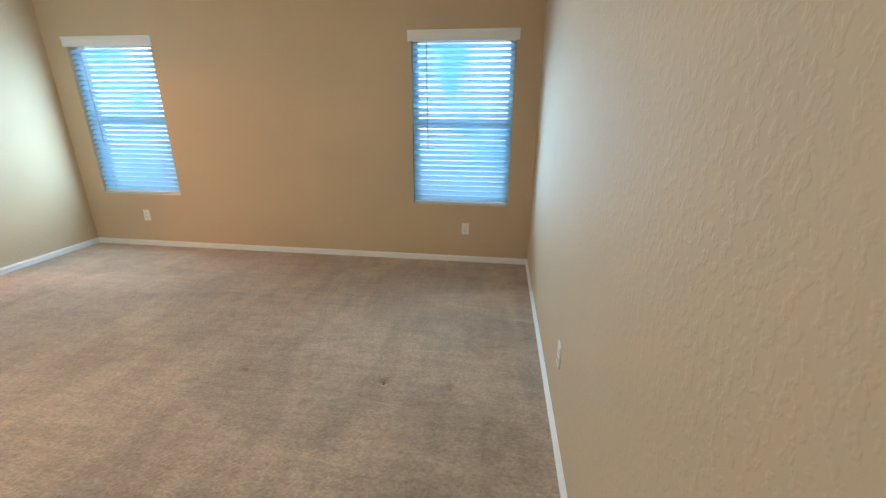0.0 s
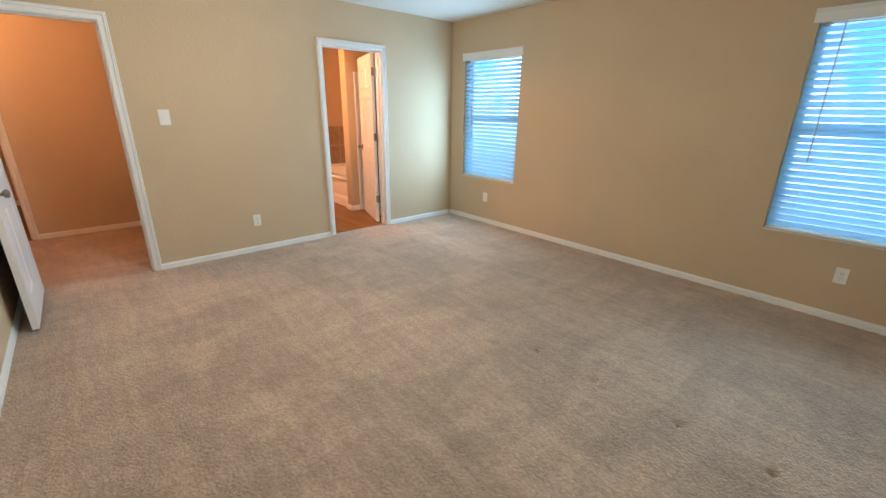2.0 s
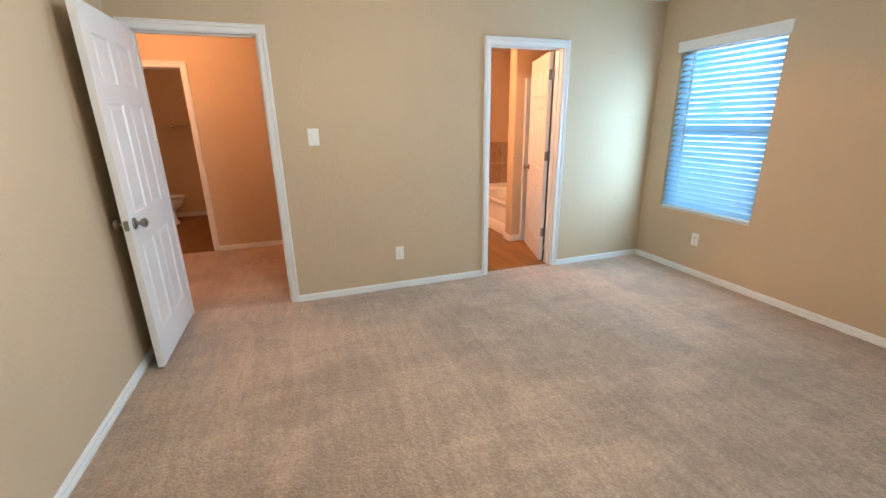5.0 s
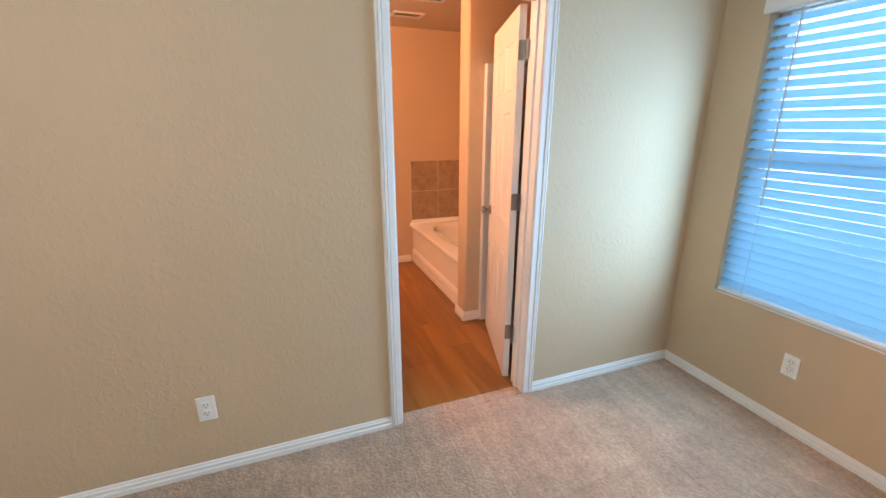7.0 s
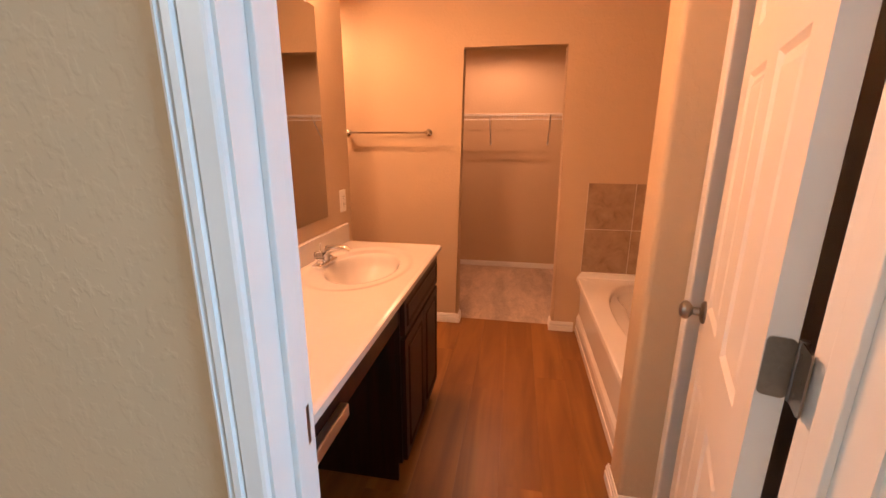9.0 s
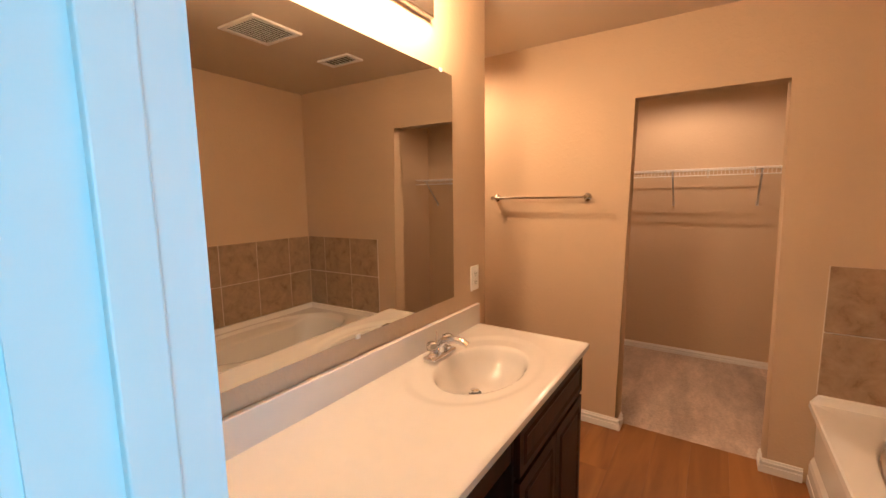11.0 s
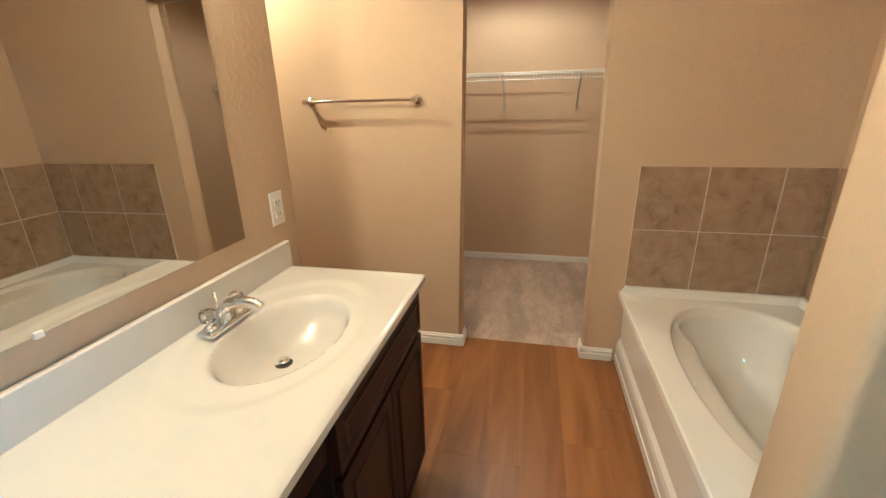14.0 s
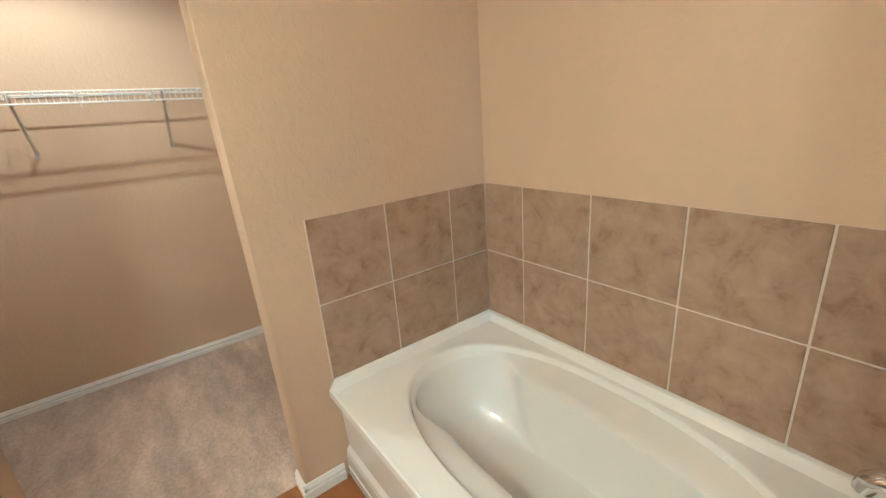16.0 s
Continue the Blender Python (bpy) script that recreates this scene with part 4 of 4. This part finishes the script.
def tub_rings(segments=256):
    """Rings of the tub from the wall flange over the deck into the well; each ring is a list of points."""
    rect, oval, well, floor_ = [], [], [], []
    for k_ in range(segments):
        a = 2 * math.pi * k_ / segments
        ca, sa = math.cos(a), math.sin(a)
        hx, hy = (TX1 - TX0) / 2, (TY1 - TY0) / 2
        # the outer rectangle, evened out so that corners fall on points
        q = (k_ / segments) * 4
        s_, u = int(q + 0.5) % 4, (q + 0.5) % 1 * 2 - 1
        edge_ = ((1, u), (-u, 1), (-1, -u), (u, -1))[s_]
        rect.append(Vector(((TX0 + TX1) / 2 + hx * edge_[0], (TY0 + TY1) / 2 + hy * edge_[1], 0)))
        se = lambda e, p: math.copysign(abs(e) ** p, e)
        u_, v_ = se(ca, 0.84), se(sa, 0.88)
        oval.append(Vector((TCX + TA * u_, TCY + TB * v_, 0)))
        side_ = smooth(-0.86, -0.44, u_) * (1 - smooth(0.80, 1.0, u_))
        well.append(Vector((TCX + TA * 0.955 * u_, TCY + TB * v_ * (0.95 - (0.40 if v_ > 0 else 0.27) * side_), 0)))
        floor_.append(Vector((TCX + 0.06 + TA * 0.66 * u_, TCY + TB * 0.50 * v_, 0)))
    rings = []

    def inset(d):
        """The outer rectangle moved in at the three walls."""
        out = []
        for p in rect:
            out.append(Vector((max(TX0 + d, min(TX1 - d, p.x)), min(TY1 - d, max(TY0, p.y)), 0)))
        return out
    for d, z in ((0.0, TZ + 0.040), (0.016, TZ + 0.040), (0.022, TZ + 0.036), (0.028, TZ + 0.010), (0.036, TZ + 0.001)):
        row = inset(d)
        rings.append([Vector((p.x, p.y, TZ + (z - TZ) * smooth(0.0, 0.03, p.y - TY0 + 0.004))) for p in row])
    deck = rings[-1]
    for w in (0.3, 0.6, 0.85):
        rings.append([p.lerp(Vector((o.x, o.y, TZ)), w) for p, o in zip(deck, oval)])
    for grow, z in ((1.015, TZ), (1.005, TZ - 0.001), (0.996, TZ - 0.005), (0.988, TZ - 0.012), (0.980, TZ - 0.024)):
        rings.append([Vector((TCX + (o.x - TCX) * grow, TCY + (o.y - TCY) * grow, z)) for o in oval])
    lip = rings[-1]
    for w, dz in ((0.35, 0.006), (0.7, 0.013), (0.92, 0.020)):
        rings.append([Vector((p.x + (q.x - p.x) * w, p.y + (q.y - p.y) * w, TZ - 0.024 - dz)) for p, q in zip(lip, well)])
    top = TZ - 0.052
    for w in (0.0, 0.04, 0.10, 0.20, 0.34, 0.50, 0.66, 0.80, 0.90, 0.96, 1.0):
        drop = 0.30 * (1 - (1 - w) ** 3.0) ** 0.95
        rings.append([Vector((p.x + (q.x - p.x) * w ** 1.25, p.y + (q.y - p.y) * w ** 1.25, top - drop)) for p, q in zip(well, floor_)])
    for w in (0.6, 0.25):
        rings.append([Vector((TCX + 0.06 + (q.x - TCX - 0.06) * w, TCY + (q.y - TCY) * w, top - 0.302)) for q in floor_])
    return rings


bt = thing("bathtub", pose((TX0 + TX1) / 2, (TY0 + TY1) / 2, 0), "glossy white acrylic alcove tub with sculpted arm rests", "bathtub")
ox, oy = (TX0 + TX1) / 2, (TY0 + TY1) / 2
bm = bmesh.new()
rings = [[bm.verts.new((p.x - ox, p.y - oy, p.z)) for p in ring] for ring in tub_rings()]
for a, b in zip(rings, rings[1:]):
    for j in range(len(a)):
        bm.faces.new((a[j], a[(j + 1) % len(a)], b[(j + 1) % len(a)], b[j]))
bm.faces.new(rings[-1])
part("shell", bm, ACRYLIC, bt, smooth=True)
bm = bmesh.new()
profile = ((0.0, TZ + 0.003), (-0.006, TZ - 0.004), (-0.008, TZ - 0.030), (-0.002, TZ - 0.042), (0.026, TZ - 0.052), (0.032, 0.150), (0.020, 0.125), (0.016, 0.100), (0.016, 0.002))
ends = [[bm.verts.new((x - ox, TY0 - oy + dy, z)) for dy, z in profile] for x in (TX0, TX1)]
for j in range(len(profile) - 1):
    bm.faces.new((ends[0][j], ends[0][j + 1], ends[1][j + 1], ends[1][j]))
part("apron", bm, ACRYLIC, bt)
part("apron_ledge", boxed(TX0 - ox, TX1 - ox, TY0 - oy + 0.012, TY0 - oy + 0.030, 0.0, 0.050, bevel=0.005, segments=3), ACRYLIC, bt)
part("drain", lathe(bmesh.new(), ((0.001, 0.0), (0.030, 0.0), (0.030, 0.003), (0.020, 0.004), (0.001, 0.005)), pose(TCX + 0.40 - ox, TCY - oy, 0.078), 20), CHROME, bt, "chrome tub drain", smooth=True)
sp = thing("tub_spout", pose(-4.558, 5.07, 0.672), "chrome tub spout on the partition wall", "tub spout")
part("body", tube(bmesh.new(), [(0.0, 0, 0), (-0.025, 0, 0.0), (-0.050, 0, -0.003), (-0.068, 0, -0.016), (-0.074, 0, -0.042)], [0.028, 0.027, 0.025, 0.021, 0.018], 18), CHROME, sp, smooth=True)
tv = thing("tub_valve", pose(-4.558, 5.07, 0.86), "chrome round tub valve on the partition wall", "tub valve")
part("plate", lathe(bmesh.new(), ((0.07, 0.0), (0.068, 0.008), (0.03, 0.014), (0.022, 0.05), (0.001, 0.055)), pose(0, 0, 0, 0, -90), 24), CHROME, tv, smooth=True)

# shower stall behind the open bathroom door
sh = thing("shower_stall", pose(-3.988, 4.925, 0), "white fibreglass shower stall with an aluminium-framed glass door", "shower")
bm = boxed(-0.414, 0.414, 0.355, 0.383, 0.05, 1.95)
box(bm, -0.414, -0.374, -0.385, 0.355, 0.0, 1.87, bevel=0.006)
box(bm, 0.390, 0.414, -0.33, 0.355, 0.05, 1.95)
part("surround", bm, FIBREGLASS, sh)
part("pan", boxed(-0.414, 0.414, -0.345, 0.355, 0.0, 0.10, bevel=0.012, segments=3), FIBREGLASS, sh)
bm = boxed(-0.372, -0.340, -0.295, -0.261, 0.10, 1.88, bevel=0.004)
box(bm, 0.374, 0.414, -0.295, -0.261, 0.10, 1.88, bevel=0.004)
box(bm, -0.340, 0.374, -0.295, -0.261, 1.84, 1.88, bevel=0.004)
box(bm, -0.340, 0.374, -0.295, -0.261, 0.10, 0.135, bevel=0.004)
part("door_frame", bm, ALUMINIUM, sh)
part("glass_door", boxed(-0.340, 0.374, -0.281, -0.275, 0.135, 1.84), clear_glass("shower_glass", 0.15), sh)

# wire shelf in the closet
ws = thing("wire_shelf", pose(XC, 4.01, 1.653), "white coated wire closet shelf on diagonal braces", "shelf")
L0, L1, D = -0.985, 0.985, 0.272
for x, z in ((0.006, 0.0), (D * 0.5, -0.004), (D, 0.0), (D + 0.004, -0.052)):
    part("rod", tube(bmesh.new(), [(x, L0, z), (x, L1, z)], 0.0042, 8), WIRE, ws)
bm = bmesh.new()
n_wires = 76
for j in range(n_wires):
    y = L0 + 0.012 + (L1 - L0 - 0.024) * j / (n_wires - 1)
    tube(bm, [(0.004, y, 0.004), (D, y, 0.004), (D + 0.006, y, -0.002), (D + 0.006, y, -0.052)], 0.0018, 4)
tagged(part("cross_wires", bm, WIRE, ws), kind="stuff")
for y in (-0.92, -0.325, 0.27, 0.86):
    bm = tube(bmesh.new(), [(D - 0.004, y, -0.006), (D - 0.03, y, -0.035), (0.012, y, -0.265), (0.004, y, -0.282)], 0.0075, 8)
    box(bm, 0.0, 0.006, y - 0.010, y + 0.010, -0.300, -0.262, bevel=0.002)
    part("brace", bm, ALUMINIUM, ws, "grey metal diagonal brace")
for y in (-0.73, -0.377, -0.076, 0.224, 0.524, 0.82):
    part("wall_clip", boxed(0.0, 0.012, y - 0.008, y + 0.008, -0.012, 0.010, bevel=0.002), WIRE, ws)
    part("hang_clip", boxed(D + 0.002, D + 0.012, y - 0.003, y + 0.003, -0.072, 0.004, bevel=0.001), ALUMINIUM, ws)

# ---- hall bathroom seen through the open doors ----
vanity_cabinet(pose(-6.68, -0.418, 0), 0.95, 0.50, 0.795, "espresso-stained vanity cabinet in the hall bathroom")
hc = thing("hall_counter", pose(-6.205, -0.151, 0.795), "pale vanity counter in the hall bathroom", "counter")
part("top", boxed(-0.50, 0.49, -0.265, 0.300, 0.0, 0.035, bevel=0.005, segments=3), MARBLE, hc)
part("backsplash", boxed(-0.50, 0.49, -0.267, -0.247, 0.035, 0.125, bevel=0.004), MARBLE, hc)


def oval_loft(bm, rings, segments=28):
    """Joins stacked ovals (cx, cy, z, rx, ry) into one closed body."""
    made = []
    for cx, cy, z, rx, ry in rings:
        made.append([bm.verts.new((cx + rx * math.cos(2 * math.pi * j / segments), cy + ry * math.sin(2 * math.pi * j / segments), z)) for j in range(segments)])
    for a, b in zip(made, made[1:]):
        for j in range(segments):
            bm.faces.new((a[j], a[(j + 1) % segments], b[(j + 1) % segments], b[j]))
    bm.faces.new(made[0])
    bm.faces.new(made[-1])
    return bm


to = thing("toilet", pose(-7.16, 0.09, 0), "white porcelain toilet with a closed lid in the hall bathroom", "toilet")
part("bowl", oval_loft(bmesh.new(), ((0, -0.05, 0.0, 0.11, 0.20), (0, -0.05, 0.02, 0.11, 0.20), (0, -0.03, 0.09, 0.085, 0.15), (0, -0.02, 0.20, 0.09, 0.15), (0, 0.04, 0.29, 0.14, 0.21), (0, 0.045, 0.36, 0.18, 0.235), (0, 0.045, 0.385, 0.185, 0.24))), PORCELAIN, to, smooth=True)
part("seat", oval_loft(bmesh.new(), ((0, 0.045, 0.390, 0.170, 0.225), (0, 0.045, 0.394, 0.190, 0.245), (0, 0.045, 0.404, 0.190, 0.245), (0, 0.045, 0.407, 0.175, 0.230))), PORCELAIN, to, smooth=True)
part("lid", oval_loft(bmesh.new(), ((0, 0.045, 0.410, 0.165, 0.220), (0, 0.045, 0.418, 0.190, 0.245), (0, 0.045, 0.428, 0.188, 0.243), (0, 0.045, 0.438, 0.165, 0.220))), PORCELAIN, to, smooth=True)
tank = part("tank", boxed(-0.21, 0.21, -0.44, -0.25, 0.37, 0.70, bevel=0.025, segments=4), PORCELAIN, to, smooth=True)
part("tank_lid", boxed(-0.22, 0.22, -0.45, -0.24, 0.70, 0.735, bevel=0.012, segments=3), PORCELAIN, tank, smooth=True)
part("base_block", boxed(-0.10, 0.10, -0.40, -0.15, 0.0, 0.375, bevel=0.03, segments=3), PORCELAIN, to, smooth=True)
tr = thing("toilet_towel_bar", pose(-7.72, 0.50, 1.42), "short chrome towel bar on the hall bathroom wall", "towel bar")
for y in (-0.25, 0.25):
    part("mount", lathe(bmesh.new(), ((0.024, 0.0), (0.022, 0.008), (0.012, 0.012), (0.012, 0.07), (0.001, 0.072)), pose(0, y, 0, 0, 90), 16), CHROME, tr, smooth=True)
part("bar", tube(bmesh.new(), [(0.06, -0.25, 0), (0.06, 0.25, 0)], 0.008, 10), CHROME, tr, smooth=True)

# ---- pieces: wall tiles and floor planks ----


def tile_field(name, m, columns, z0, z1, label):
    """Tiles of a panel, x along the wall and -y out of it, on a grout bed; columns are (x0, x1)."""
    b = thing(name, m, label, "tile panel", kind="structure")
    part("grout_bed", boxed(columns[0][0], columns[-1][1], -0.005, 0.0, z0, z1), GROUT, b)
    mid, meshes = (z0 + z1) / 2 - 0.003, {}
    for x0, x1 in columns:
        for a, c_ in ((z0, mid - 0.0032), (mid + 0.0032, z1)):
            key = (round(x1 - x0, 3), round(c_ - a, 3))
            if key not in meshes:
                w, h = (x1 - x0 - 0.0065) / 2, (c_ - a) / 2
                meshes[key] = finish("tile", boxed(-w, w, -0.0085, -0.003, -h, h, bevel=0.0015, segments=1), TILE)
            part("tile", meshes[key], TILE, b, m=pose((x0 + x1) / 2, 0, (a + c_) / 2))


TZ0, TZ1 = 0.477, 1.112
tile_field("tile_panel_end", pose(XEND, 0, 0, 0, 0, 90), ((4.468, 4.780), (4.780, 5.096), (5.096, YTUB - 0.009)), TZ0, TZ1, "clouded brown ceramic tiles on the end wall above the tub")
tile_field("tile_panel_long", pose(0, YTUB, 0), ((XEND + 0.009, -5.757), (-5.757, -5.437), (-5.437, -5.115), (-5.115, -4.794), (-4.794, -4.565)), TZ0, TZ1, "clouded brown ceramic tiles on the long wall above the tub")
tile_field("tile_panel_partition", pose(-4.556, 0, 0, 0, 0, -90), ((-YTUB + 0.009, -5.096), (-5.096, -4.780), (-4.780, -4.468)), TZ0, TZ1, "clouded brown ceramic tiles on the partition beside the tub")


def plank_floor(name, x0, x1, y0, y1, seed, label):
    """Vinyl planks laid along x with staggered ends."""
    fl = thing(name, pose(x0, y0, 0), label, "floor", kind="structure")
    rnd, w, length, meshes = random.Random(seed), 0.180, 1.22, {}
    y = y0
    while y < y1 - 0.01:
        yy = min(y + w, y1)
        x = x0 - rnd.uniform(0.1, 0.8)
        while x < x1 - 0.005:
            a, b = max(x, x0), min(x + length, x1)
            if b - a > 0.01:
                key = (round(b - a, 3), round(yy - y, 3))
                if key not in meshes:
                    h, d = (b - a) / 2 - 0.0001, (yy - y) / 2 - 0.0001
                    meshes[key] = finish("plank", boxed(-h, h, -d, d, -0.012, 0.0, bevel=0.0003, segments=1), PLANK)
                part("plank", meshes[key], PLANK, fl, m=pose((a + b) / 2 - x0, (y + yy) / 2 - y0, 0))
            x += length
        y += w


plank_floor("floor_bath", -6.085, -3.52, YH + 0.12, YTUB, 3, "orange-brown wood-look vinyl planks")
plank_floor("floor_hall_bath", -7.72, XH, -0.42, YH, 5, "orange-brown wood-look vinyl planks in the hall bathroom")
